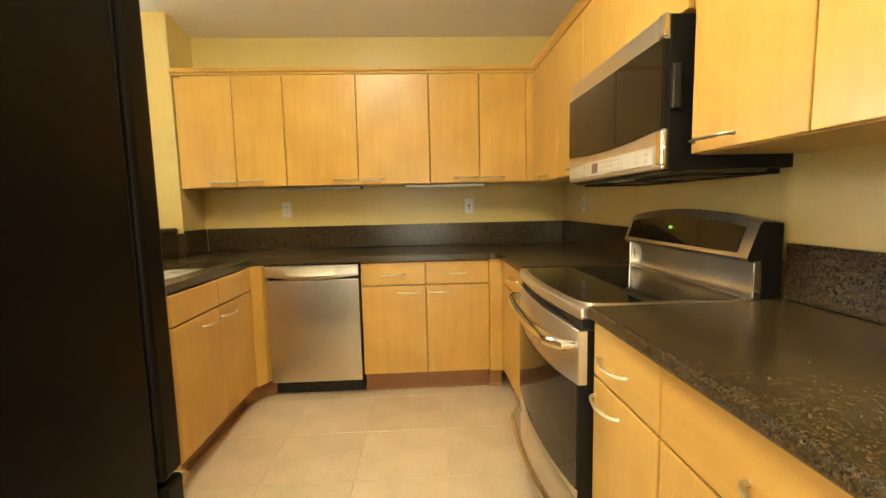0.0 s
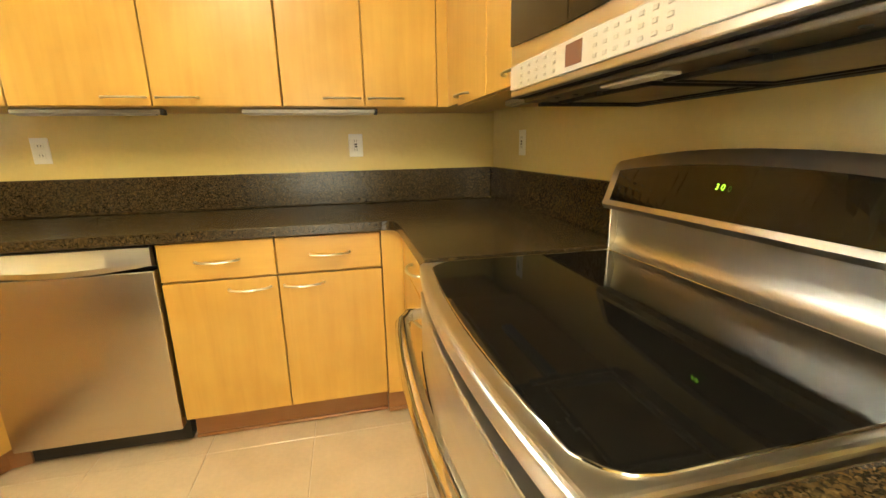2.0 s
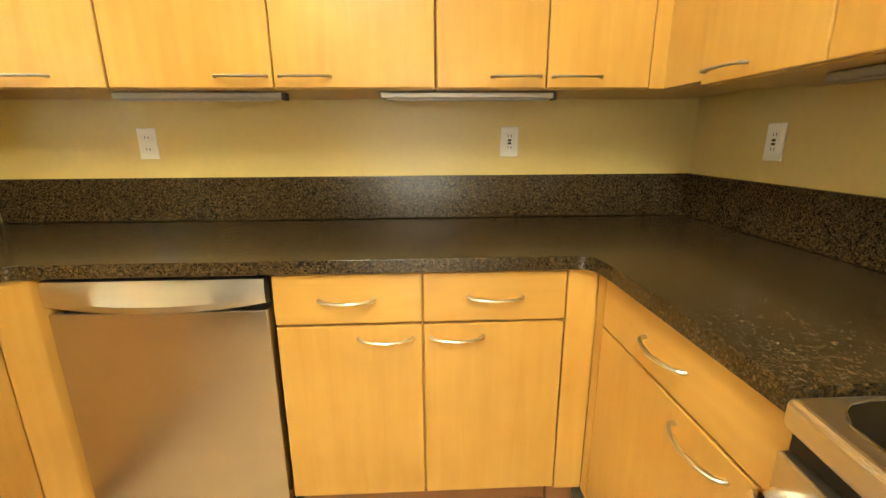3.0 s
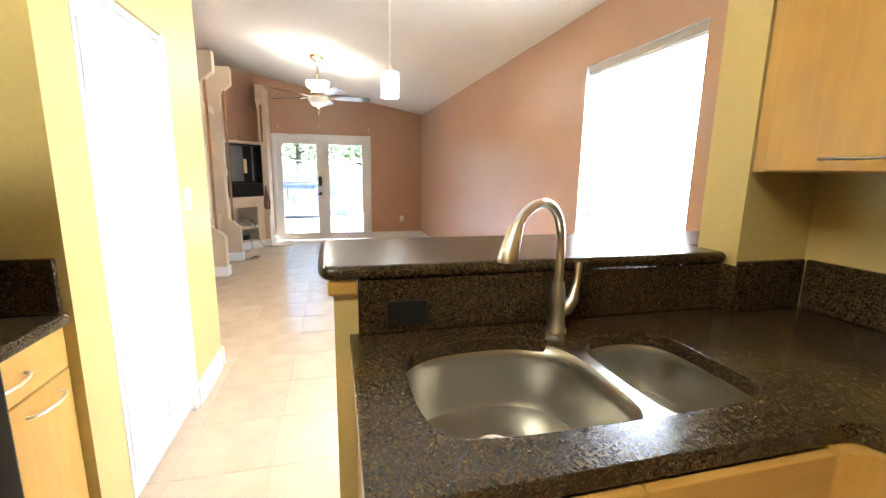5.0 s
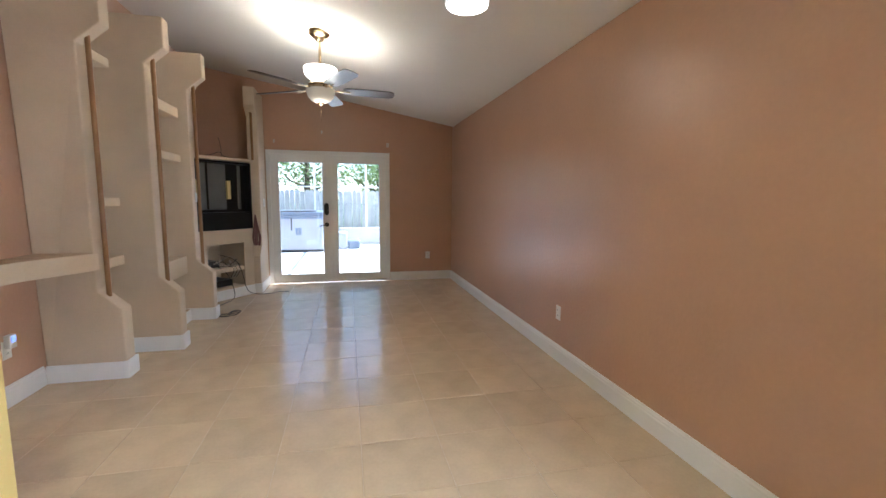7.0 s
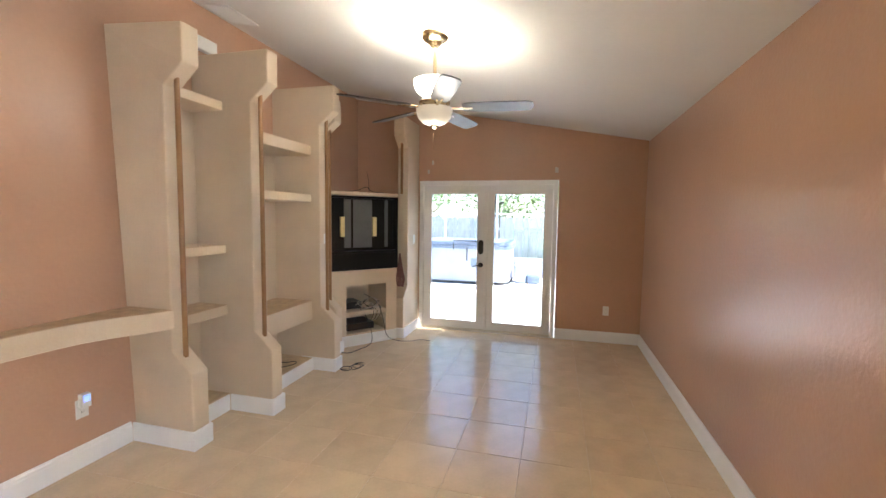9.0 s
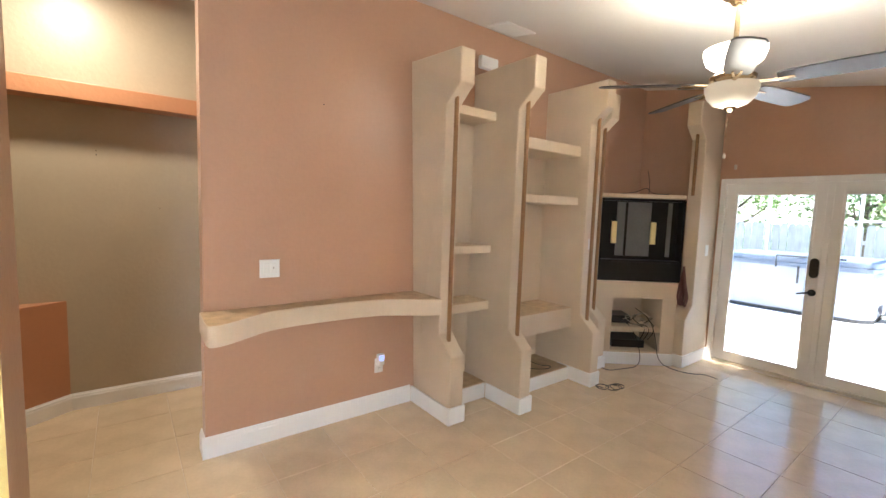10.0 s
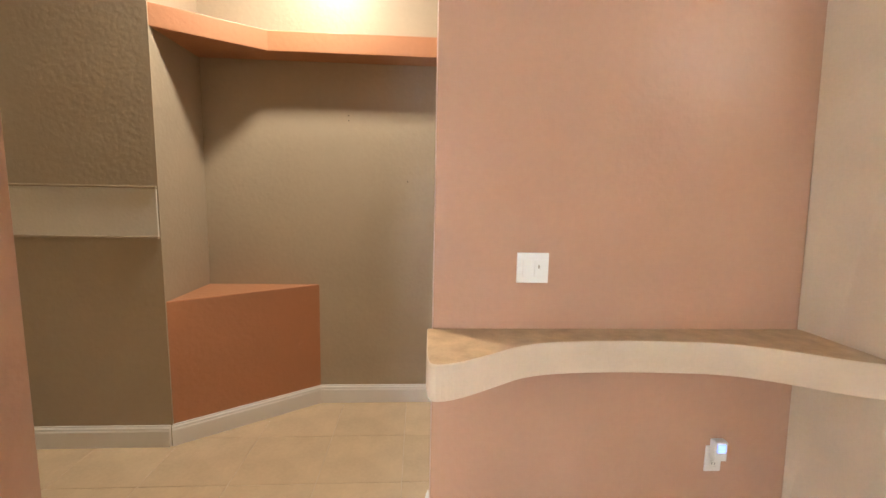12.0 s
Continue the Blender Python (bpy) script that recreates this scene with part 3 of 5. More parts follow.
for nm, a in (("backsplash", (-2.768, -0.024, -0.022, -0.002, 0.928, ZS)), ("backsplash", (-0.022, -0.002, -1.30, -0.002, 0.928, ZS)), ("backsplash", (-0.022, -0.002, -3.62, -2.085, 0.928, ZS)),
              ("backsplash", (-2.844, -2.828, -1.535, -0.319, 0.928, 1.083)), ("backsplash", (-2.844, -2.769, -0.317, -0.302, 0.928, 1.083)), ("backsplash", (-2.789, -2.769, -0.300, -0.024, 0.928, ZS)), ("backsplash", (-3.218, -3.198, -3.047, -2.425, 0.928, ZS)), ("backsplash", (-3.197, -2.71, -3.048, -3.028, 0.928, ZS))):
    tagged(part(nm, boxed(*a, 0.003, 2), GRANITE), "speckled brown granite backsplash strip", "backsplash")
BAR_END = smooth_line([(-3.303, -1.50), (-3.303, -1.60), (-3.268, -1.646), (-3.19, -1.646), (-2.91, -1.643), (-2.836, -1.635), (-2.815, -1.60), (-2.815, -1.53)], 2)
ob = tagged(part("bar_top", prism([(-2.815, -0.305), (-2.953, -0.305), (-2.953, 0.126), (-3.303, 0.126)] + BAR_END, "z", 1.084, 1.124), GRANITE), "raised brown granite bar top on the half wall", "countertop")
bevelled(ob, 0.018, 5, 30)


# sink
def bowl(outline, depth, name, parent, drain):
    bm = bmesh.new()
    c = np.mean(outline, axis=0)
    rings = []
    for s, z in ((1.0, 0.907), (0.985, 0.86), (0.97, 0.80), (0.95, 0.907 - depth + 0.03), (0.90, 0.907 - depth + 0.008), (0.80, 0.907 - depth)):
        rings.append([bm.verts.new((*(c + (np.array(p) - c) * s), z)) for p in outline])
    for a, b in zip(rings, rings[1:]):
        for i in range(len(a)):
            bm.faces.new((a[i], a[(i + 1) % len(a)], b[(i + 1) % len(a)], b[i]))
    bm.faces.new(rings[-1])
    bmesh.ops.recalc_face_normals(bm, faces=bm.faces[:])
    bmesh.ops.reverse_faces(bm, faces=bm.faces[:])
    p = part(name, bm, SINK, parent, smooth=True)
    m = p.modifiers.new("gauge", "SOLIDIFY")
    m.thickness, m.offset = 0.0015, -1
    zb = 0.907 - depth
    d = part("drain", lathe([(0.0, 0.001), (0.02, 0.001), (0.024, 0.003), (0.038, 0.003), (0.045, 0.006), (0.047, 0.001)], (*drain, zb + 0.001), 28), CHROME, p, smooth=True)
    for k in range(8):
        a = k * math.pi / 4
        part("strainer_slot", boxed(drain[0] + 0.014 * math.cos(a) - 0.003, drain[0] + 0.014 * math.cos(a) + 0.003, drain[1] + 0.014 * math.sin(a) - 0.003, drain[1] + 0.014 * math.sin(a) + 0.003, zb + 0.0025, zb + 0.0045), RUBBER, p)
    return p


sink = thing("kitchen_sink", (-2.5, -1.06, 0.70), "double-bowl stainless undermount sink set in the granite", "sink")
big = smooth_line([(-2.42, -1.455), (-2.33, -1.43), (-2.295, -1.35), (-2.295, -1.09), (-2.33, -1.00), (-2.42, -0.985), (-2.60, -0.985), (-2.69, -1.02), (-2.745, -1.11), (-2.75, -1.22), (-2.735, -1.36), (-2.67, -1.445), (-2.58, -1.455)], 2, True)
little = smooth_line([(-2.40, -0.955), (-2.33, -0.945), (-2.295, -0.88), (-2.295, -0.76), (-2.33, -0.69), (-2.41, -0.675), (-2.60, -0.675), (-2.68, -0.70), (-2.71, -0.78), (-2.70, -0.89), (-2.64, -0.95), (-2.55, -0.955)], 2, True)
bowl(big, 0.191, "large_bowl", sink, (-2.56, -1.23))
bowl(little, 0.163, "small_bowl", sink, (-2.50, -0.82))
part("rim", plate_with_holes([(-2.775, -1.50), (-2.27, -1.50), (-2.27, -0.65), (-2.775, -0.65)], [big, little], 0.9035, 0.9075), SINK, sink)

fc = thing("faucet", (-2.744, -0.979, 0.926), "brushed nickel pull-down gooseneck faucet with side lever", "faucet")
part("base", lathe([(0.0, 0.0), (0.031, 0.0), (0.031, 0.006), (0.026, 0.014), (0.024, 0.05), (0.021, 0.11), (0.016, 0.15), (0.0, 0.15)], (-2.744, -0.979, 0.926), 24), NICKEL, fc, smooth=True)
neck = smooth_line([(-2.744, -0.979, 1.05), (-2.745, -0.979, 1.15), (-2.742, -0.983, 1.225), (-2.717, -1.018, 1.287), (-2.668, -1.083, 1.307), (-2.618, -1.150, 1.290), (-2.594, -1.184, 1.252)], 2)
part("neck", tube(neck, 0.0125, 14), NICKEL, fc, smooth=True)
part("spray_head", tube([(-2.597, -1.180, 1.262), (-2.592, -1.187, 1.246), (-2.584, -1.198, 1.218), (-2.574, -1.211, 1.180), (-2.573, -1.212, 1.173)], [0.0140, 0.0175, 0.0205, 0.0245, 0.0225], 18), NICKEL, fc, smooth=True)
lev = part("lever", tube([(-2.742, -0.972, 0.985), (-2.742, -0.948, 0.995), (-2.744, -0.930, 1.02), (-2.750, -0.918, 1.065), (-2.756, -0.911, 1.10), (-2.760, -0.908, 1.125)], [0.016, 0.020, 0.017, 0.0095, 0.009, 0.012], 12), NICKEL, fc, smooth=True)

# dishwasher
dw = thing("dishwasher", (-1.84, -0.63, 0), "stainless steel dishwasher with a curved pocket handle and black kickplate", "dishwasher")
part("tub", boxed(-2.128, -1.548, -0.58, -0.03, 0.107, 0.880), BLACK, dw)
part("door", boxed(-2.130, -1.546, -0.628, -0.582, 0.112, 0.785, 0.004), STEELDW, dw)
bm = bmesh.new()
N = 24
rows = []
for i in range(N + 1):
    u = i / N
    x = -2.130 + 0.584 * u
    bow = 1 - (2 * u - 1) ** 2
    rows.append([bm.verts.new(v) for v in ((x, -0.600, 0.880), (x, -0.628, 0.876), (x, -0.632, 0.857), (x, -0.634 - 0.020 * bow, 0.826 - 0.016 * bow), (x, -0.630 - 0.016 * bow, 0.808 - 0.020 * bow), (x, -0.604, 0.803 - 0.020 * bow), (x, -0.600, 0.80))])
for a, b in zip(rows, rows[1:]):
    for i in range(7):
        bm.faces.new((a[i], a[(i + 1) % 7], b[(i + 1) % 7], b[i]))
bm.faces.new(rows[0])
bm.faces.new(rows[-1][::-1])
bmesh.ops.recalc_face_normals(bm, faces=bm.faces[:])
part("handle_panel", bm, STEELH, dw, "bowed stainless handle panel", True)
part("kickplate", boxed(-2.128, -1.548, -0.545, -0.40, 0.01, 0.105, 0.002), BLACK, dw)

# range
RX, RY0, RY1 = -0.655, -2.080, -1.282
rg = thing("range", (RX, (RY0 + RY1) / 2, 0), "stainless electric range with black glass cooktop and arched backguard", "range")


def bowed(y, amount):
    u = (y - RY0) / (RY1 - RY0)
    return amount * (1 - (2 * u - 1) ** 2)


def bow_panel(y0, y1, z0, z1, x_back, x_front, amount, n=16, dz=None, bevel=0.0):
    """A panel across the range's front whose face bows out toward its middle."""
    bm = bmesh.new()
    rows = []
    for i in range(n + 1):
        y = y0 + (y1 - y0) * i / n
        b = bowed(y, amount)
        lo = z0 + (dz * bowed(y, 1) if dz else 0)
        rows.append([bm.verts.new(v) for v in ((x_back, y, lo), (x_front - b, y, lo), (x_front - b, y, z1), (x_back, y, z1))])
    for a, b in zip(rows, rows[1:]):
        for i in range(4):
            bm.faces.new((a[i], a[(i + 1) % 4], b[(i + 1) % 4], b[i]))
    bm.faces.new(rows[0]).material_index = 1
    bm.faces.new(rows[-1][::-1]).material_index = 1
    bmesh.ops.recalc_face_normals(bm, faces=bm.faces[:])
    return bm


part("carcass", boxed(-0.600, -0.02, RY0 + 0.004, RY1 - 0.004, 0.02, 0.876), BLACK, rg)
top = part("cooktop_frame", bow_panel(RY0, RY1, 0.878, 0.921, -0.075, RX, 0.030), [STEEL, STEEL], rg)
bevelled(top, 0.011, 4)
outline = [(-0.625 - bowed(y, 0.028), y) for y in np.linspace(RY0 + 0.065, RY1 - 0.065, 14)]
ring = [(-0.118, RY0 + 0.045), (-0.122, RY0 + 0.031), (-0.135, RY0 + 0.024), (-0.565, RY0 + 0.020), (-0.595, RY0 + 0.026), (-0.615, RY0 + 0.040), *outline,
        (-0.615, RY1 - 0.040), (-0.595, RY1 - 0.026), (-0.565, RY1 - 0.020), (-0.135, RY1 - 0.024), (-0.122, RY1 - 0.031), (-0.118, RY1 - 0.045)]
part("glass_cooktop", prism(ring, "z", 0.9195, 0.9235), BLACKGLASS, rg, "black ceramic glass cooktop")
part("glass_trim", tube([(x, y, 0.9225) for x, y in ring + ring[:1]], 0.0022, 6), CHROME, rg, "thin bright trim round the glass", True)
door = part("oven_door", bow_panel(RY0 + 0.006, RY1 - 0.006, 0.285, 0.845, -0.604, RX, 0.026), [STEEL, BLACKMATT], rg)
bevelled(door, 0.004, 2)
win = []
for i in range(17):
    y = RY0 + 0.0065 + (RY1 - RY0 - 0.013) * i / 16
    win.append(y)
bm = bmesh.new()
rows = [[bm.verts.new((RX - bowed(y, 0.026) - 0.0035, y, z)) for z in (0.325 - 0.02 * bowed(y, 1), 0.672 - 0.022 * bowed(y, 1))] + [bm.verts.new((RX - bowed(y, 0.026) + 0.002, y, z)) for z in (0.672 - 0.022 * bowed(y, 1), 0.325 - 0.02 * bowed(y, 1))] for y in win]
for a, b in zip(rows, rows[1:]):
    for i in range(4):
        bm.faces.new((a[i], a[(i + 1) % 4], b[(i + 1) % 4], b[i]))
bm.faces.new(rows[0])
bm.faces.new(rows[-1][::-1])
bmesh.ops.recalc_face_normals(bm, faces=bm.faces[:])
part("door_end", boxed(RX + 0.026, RX - 0.001, RY0 + 0.002, RY0 + 0.0065, 0.672, 0.843, 0.001, 1), STEEL, door)
part("oven_window", bm, BLACKGLASS, door, "dark oven window with arched top edge")
ys = np.linspace(RY0 + 0.035, RY1 - 0.035, 15)
grip = [(RX - 0.012 - bowed(y, 0.026) - 0.040 * min(1, bowed(y, 1) * 3.2), y, 0.793 - 0.012 * bowed(y, 1)) for y in ys]
grip = [(RX + 0.006, ys[0] - 0.008, 0.793)] + grip + [(RX + 0.006, ys[-1] + 0.008, 0.793)]
part("oven_handle", tube(grip, [0.009] + [0.013 + 0.006 * min(1, bowed(y, 1) * 2) for y in ys] + [0.009], 16, flat=1.3), CHROME, door, "bowed polished oven handle", True)
part("vent_gap", boxed(RX + 0.012, RX + 0.05, RY0 + 0.01, RY1 - 0.01, 0.847, 0.876), BLACK, rg)
dr = part("storage_drawer", bow_panel(RY0 + 0.006, RY1 - 0.006, 0.055, 0.278, -0.604, RX, 0.026), [STEEL, BLACKMATT], rg)
bevelled(dr, 0.004, 2)
grip = [(RX - 0.012, ys[0] + 0.03, 0.232), (RX - 0.035, ys[0] + 0.035, 0.234)] + [(RX - 0.043 - bowed(y, 0.03), y, 0.225 - 0.03 * bowed(y, 1)) for y in np.linspace(RY0 + 0.09, RY1 - 0.09, 11)] + [(RX - 0.035, ys[-1] - 0.035, 0.234), (RX - 0.012, ys[-1] - 0.03, 0.232)]
part("drawer_handle", tube(grip, 0.013, 12), CHROME, dr, "bowed polished drawer handle", True)
# black block standing in for the shade beneath the drawer
part("base_shadow_plinth", boxed(-0.61, -0.05, RY0 + 0.02, RY1 - 0.02, 0.002, 0.05), BLACK, rg)
# backguard
bm = prism([(-0.030, 0.923), (-0.116, 0.923), (-0.104, 0.928), (-0.093, 0.940), (-0.087, 0.962), (-0.087, 0.990), (-0.096, 1.045), (-0.030, 1.045)], "y", RY0 + 0.012, RY1 - 0.012)
part("backguard", bm, STEELH, rg, smooth=True)
for y in (RY0 + 0.004, RY1 - 0.012):
    part("backguard_end", boxed(-0.112, -0.086, y, y + 0.008, 0.925, 1.040, 0.003), CHROME, rg)
part("backguard_housing", boxed(-0.084, -0.022, RY0 + 0.004, RY1 - 0.004, 0.923, 1.046), BLACKMATT, rg)
bm = bmesh.new()
rows = []
for i in range(25):
    y = RY0 + 0.004 + (RY1 - RY0 - 0.008) * i / 24
    rise = 0.035 * bowed(y, 1) + 1.165
    rows.append([bm.verts.new(v) for v in ((-0.024, y, 1.047), (-0.128, y, 1.040), (-0.136, y, 1.052), (-0.100, y, rise - 0.012), (-0.088, y, rise), (-0.024, y, rise - 0.008))])
for a, b in zip(rows, rows[1:]):
    for i in range(6):
        bm.faces.new((a[i], a[(i + 1) % 6], b[(i + 1) % 6], b[i]))
bm.faces.new(rows[0]).material_index = 1
bm.faces.new(rows[-1][::-1]).material_index = 1
bmesh.ops.recalc_face_normals(bm, faces=bm.faces[:])
cp = part("control_panel", bm, [STEELH, BLACKMATT], rg, "arched stainless control panel", True)
bm = bmesh.new()
lo, hi = [], []
for i in range(25):
    y = RY0 + 0.05 + (RY1 - RY0 - 0.085) * i / 24
    z1 = 1.138 + 0.032 * bowed(y, 1)
    sl = lambda z: -0.136 + (z - 1.052) * (0.036 / (0.101 + 0.035 * bowed(y, 1)))
    lo.append((sl(1.066) - 0.003, y, 1.066))
    hi.append((sl(z1) - 0.003, y, z1))
vs = [[bm.verts.new(p) for p in L] for L in (lo, hi)]
vb = [[bm.verts.new((p[0] + 0.006, p[1], p[2])) for p in L] for L in (lo, hi)]
for i in range(24):
    bm.faces.new((vs[0][i], vs[0][i + 1], vs[1][i + 1], vs[1][i]))
    bm.faces.new((vs[0][i], vb[0][i], vb[0][i + 1], vs[0][i + 1]))
    bm.faces.new((vs[1][i], vs[1][i + 1], vb[1][i + 1], vb[1][i]))
bm.faces.new((vs[0][0], vs[1][0], vb[1][0], vb[0][0]))
bm.faces.new((vs[0][24], vb[0][24], vb[1][24], vs[1][24]))
bmesh.ops.recalc_face_normals(bm, faces=bm.faces[:])
part("display_glass", bm, BLACKGLASS, cp, "black glass display")


def text_mesh(name, body, size, material, m, parent, extrude=0.0006):
    cu = bpy.data.curves.new(name, "FONT")
    cu.body, cu.size, cu.extrude = body, size, extrude
    cu.align_x, cu.align_y = "CENTER", "CENTER"
    tmp = bpy.data.objects.new(name, cu)
    scene.collection.objects.link(tmp)
    me = bpy.data.meshes.new_from_object(tmp.evaluated_get(bpy.context.evaluated_depsgraph_get()))
    bpy.data.objects.remove(tmp)
    me.materials.clear()
    me.materials.append(material)
    me.transform(m)
    ob = new(name, me)
    ob.parent = parent
    return ob


text_mesh("clock_digits", "3 0", 0.017, LED, pose(-0.1275, -1.655, 1.128, 72, 0, -90), cp)

# microwave over the range
MX, MY0, MY1 = -0.412, -2.072, -1.282
mw = thing("microwave", (MX, -1.68, 1.33), "over-the-range microwave with dark glass door and pale control strip", "microwave")
part("housing", prism([(-0.004, 1.326), (MX + 0.02, 1.326), (MX + 0.02, 1.768), (-0.004, 1.768)], "y", MY0, MY1, 0.002), BLACKMATT, mw)
part("top_band", boxed(MX + 0.001, MX + 0.02, MY0 + 0.002, MY1, 1.699, 1.772, 0.004), STEELH, mw)
part("lower_band", boxed(MX + 0.001, MX + 0.02, MY0 + 0.002, MY1, 1.327, 1.447, 0.004), STEELH, mw)
part("door_core", boxed(MX + 0.005, MX + 0.02, MY0 + 0.002, MY1, 1.4475, 1.6985), BLACKMATT, mw)
n = 20
bm = bmesh.new()
lo, hi = [], []
for i in range(n + 1):
    y = MY0 + 0.003 + (MY1 - 0.006 - MY0 - 0.003) * i / n
    lo.append((MX - 0.0035, y, 1.445 - 0.018 * math.sin(math.pi * i / n)))
    hi.append((MX - 0.0035, y, 1.702))
va = [[bm.verts.new(p) for p in L] for L in (lo, hi)]
vb = [[bm.verts.new((p[0] + 0.008, p[1], p[2])) for p in L] for L in (lo, hi)]
for i in range(n):
    bm.faces.new((va[0][i], va[0][i + 1], va[1][i + 1], va[1][i]))
    bm.faces.new((va[0][i], vb[0][i], vb[0][i + 1], va[0][i + 1]))
    bm.faces.new((va[1][i], va[1][i + 1], vb[1][i + 1], vb[1][i]))
bm.faces.new((va[0][0], va[1][0], vb[1][0], vb[0][0]))
bm.faces.new((va[0][n], vb[0][n], vb[1][n], va[1][n]))
bmesh.ops.recalc_face_normals(bm, faces=bm.faces[:])
part("door_glass", bm, BLACKGLASS, mw, "dark tinted door glass")
ctl = part("control_strip", boxed(MX - 0.004, MX + 0.003, MY0 + 0.04, MY1 - 0.01, 1.342, 1.398, 0.002), PANELWHITE, mw, "pale control strip with small keys")
part("display", boxed(MX - 0.0055, MX - 0.003, -1.62, -1.565, 1.352, 1.390), AMBER, ctl)
key = link_mesh("key", boxed(-0.001, 0.001, -0.0055, 0.0055, -0.0032, 0.0032, 0.0006, 1), GREYINK)
for r in range(3):
    for c in range(7):
        k = new("key", key)
        k.parent = ctl
        k.matrix_basis = pose(MX - 0.0045, -1.66 - c * 0.028, 1.354 + r * 0.016)
        if c < 5:
            k = new("key", key)
            k.parent = ctl
            k.matrix_basis = pose(MX - 0.0045, -1.36 - c * 0.040, 1.354 + r * 0.016)
for c in range(2):
    for r in range(2):
        k = new("key", key)
        k.parent = ctl
        k.matrix_basis = pose(MX - 0.0045, -1.93 - c * 0.06, 1.360 + r * 0.02)
part("door_edge", boxed(MX - 0.004, MX + 0.012, MY0 - 0.004, MY0 + 0.028, 1.340, 1.440, 0.004), CHROME, mw)
part("door_edge", boxed(MX - 0.004, MX + 0.012, MY0 - 0.004, MY0 + 0.028, 1.705, 1.770, 0.004), CHROME, mw)
part("vent_grip", boxed(MX + 0.022, MX + 0.052, MY0 - 0.010, MY0 + 0.002, 1.50, 1.63, 0.006), BLACK, mw)
part("bottom_pan", boxed(-0.380, -0.040, MY0 + 0.012, MY1 - 0.012, 1.316, 1.327, 0.003), GREASE, mw, "greasy dark metal underside")
part("rear_lip", boxed(-0.075, -0.040, MY0 + 0.004, MY1 - 0.004, 1.308, 1.3255, 0.003), BLACKMATT, mw)
part("side_lip", boxed(-0.340, -0.076, MY1 - 0.030, MY1 - 0.006, 1.308, 1.3165, 0.003), BLACKMATT, mw)
for y0, y1 in ((-1.655, -1.350), (-2.010, -1.705)):
    part("grease_filter", boxed(-0.300, -0.095, y0, y1, 1.3125, 1.3165), FILTER, mw, "worn aluminium mesh filter")
    fb_ = bmesh.new()
    for a in ((-0.310, -0.085, y0 - 0.010, y0), (-0.310, -0.085, y1, y1 + 0.010), (-0.310, -0.300, y0, y1), (-0.095, -0.085, y0, y1)):
        box(fb_, *a, 1.309, 1.3165)
    part("filter_frame", fb_, BLACKMATT, mw)
    part("pull_tab", boxed(-0.325, -0.308, (y0 + y1) / 2 - 0.025, (y0 + y1) / 2 + 0.025, 1.307, 1.317, 0.003), BLACKMATT, mw)
part("lamp_lens", boxed(-0.365, -0.330, -1.76, -1.60, 1.311, 1.317, 0.003), FROST, mw, "frosted lamp lens")
for x, y in ((-0.355, -1.42), (-0.345, -1.48), (-0.36, -1.90), (-0.345, -2.0)):
    part("screw", lathe([(0, -0.003), (0.005, -0.002), (0.006, 0.0), (0, 0.0)], (x, y, 1.316), 10), RUBBER, mw)

# refrigerator
fr = thing("refrigerator", (-2.23, -2.30, 0), "tall dark bronze refrigerator seen side-on", "refrigerator")
part("cabinet_body", boxed(-2.695, -1.765, -3.03, -2.345, 0.03, 1.80, 0.006), FRIDGE, fr)
part("gasket", boxed(-2.685, -1.773, -2.345, -2.333, 0.06, 1.79), RUBBER, fr)
part("upper_door", boxed(-2.697, -1.755, -2.333, -2.255, 0.585, 1.80, 0.012, 3), FRIDGE, fr)
fd = part("freezer_drawer", boxed(-2.697, -1.755, -2.333, -2.255, 0.06, 0.572, 0.012, 3), FRIDGE, fr)
part("drawer_handle", tube([(-1.785, -2.256, 0.52), (-1.785, -2.205, 0.525), (-1.86, -2.195, 0.527), (-2.23, -2.190, 0.528), (-2.60, -2.195, 0.527), (-2.66, -2.205, 0.525), (-2.66, -2.256, 0.52)], 0.013, 12), CHROME, fd, "polished bar handle", True)
part("foot_grille", boxed(-2.68, -1.79, -2.38, -2.34, 0.004, 0.055), BLACK, fr)


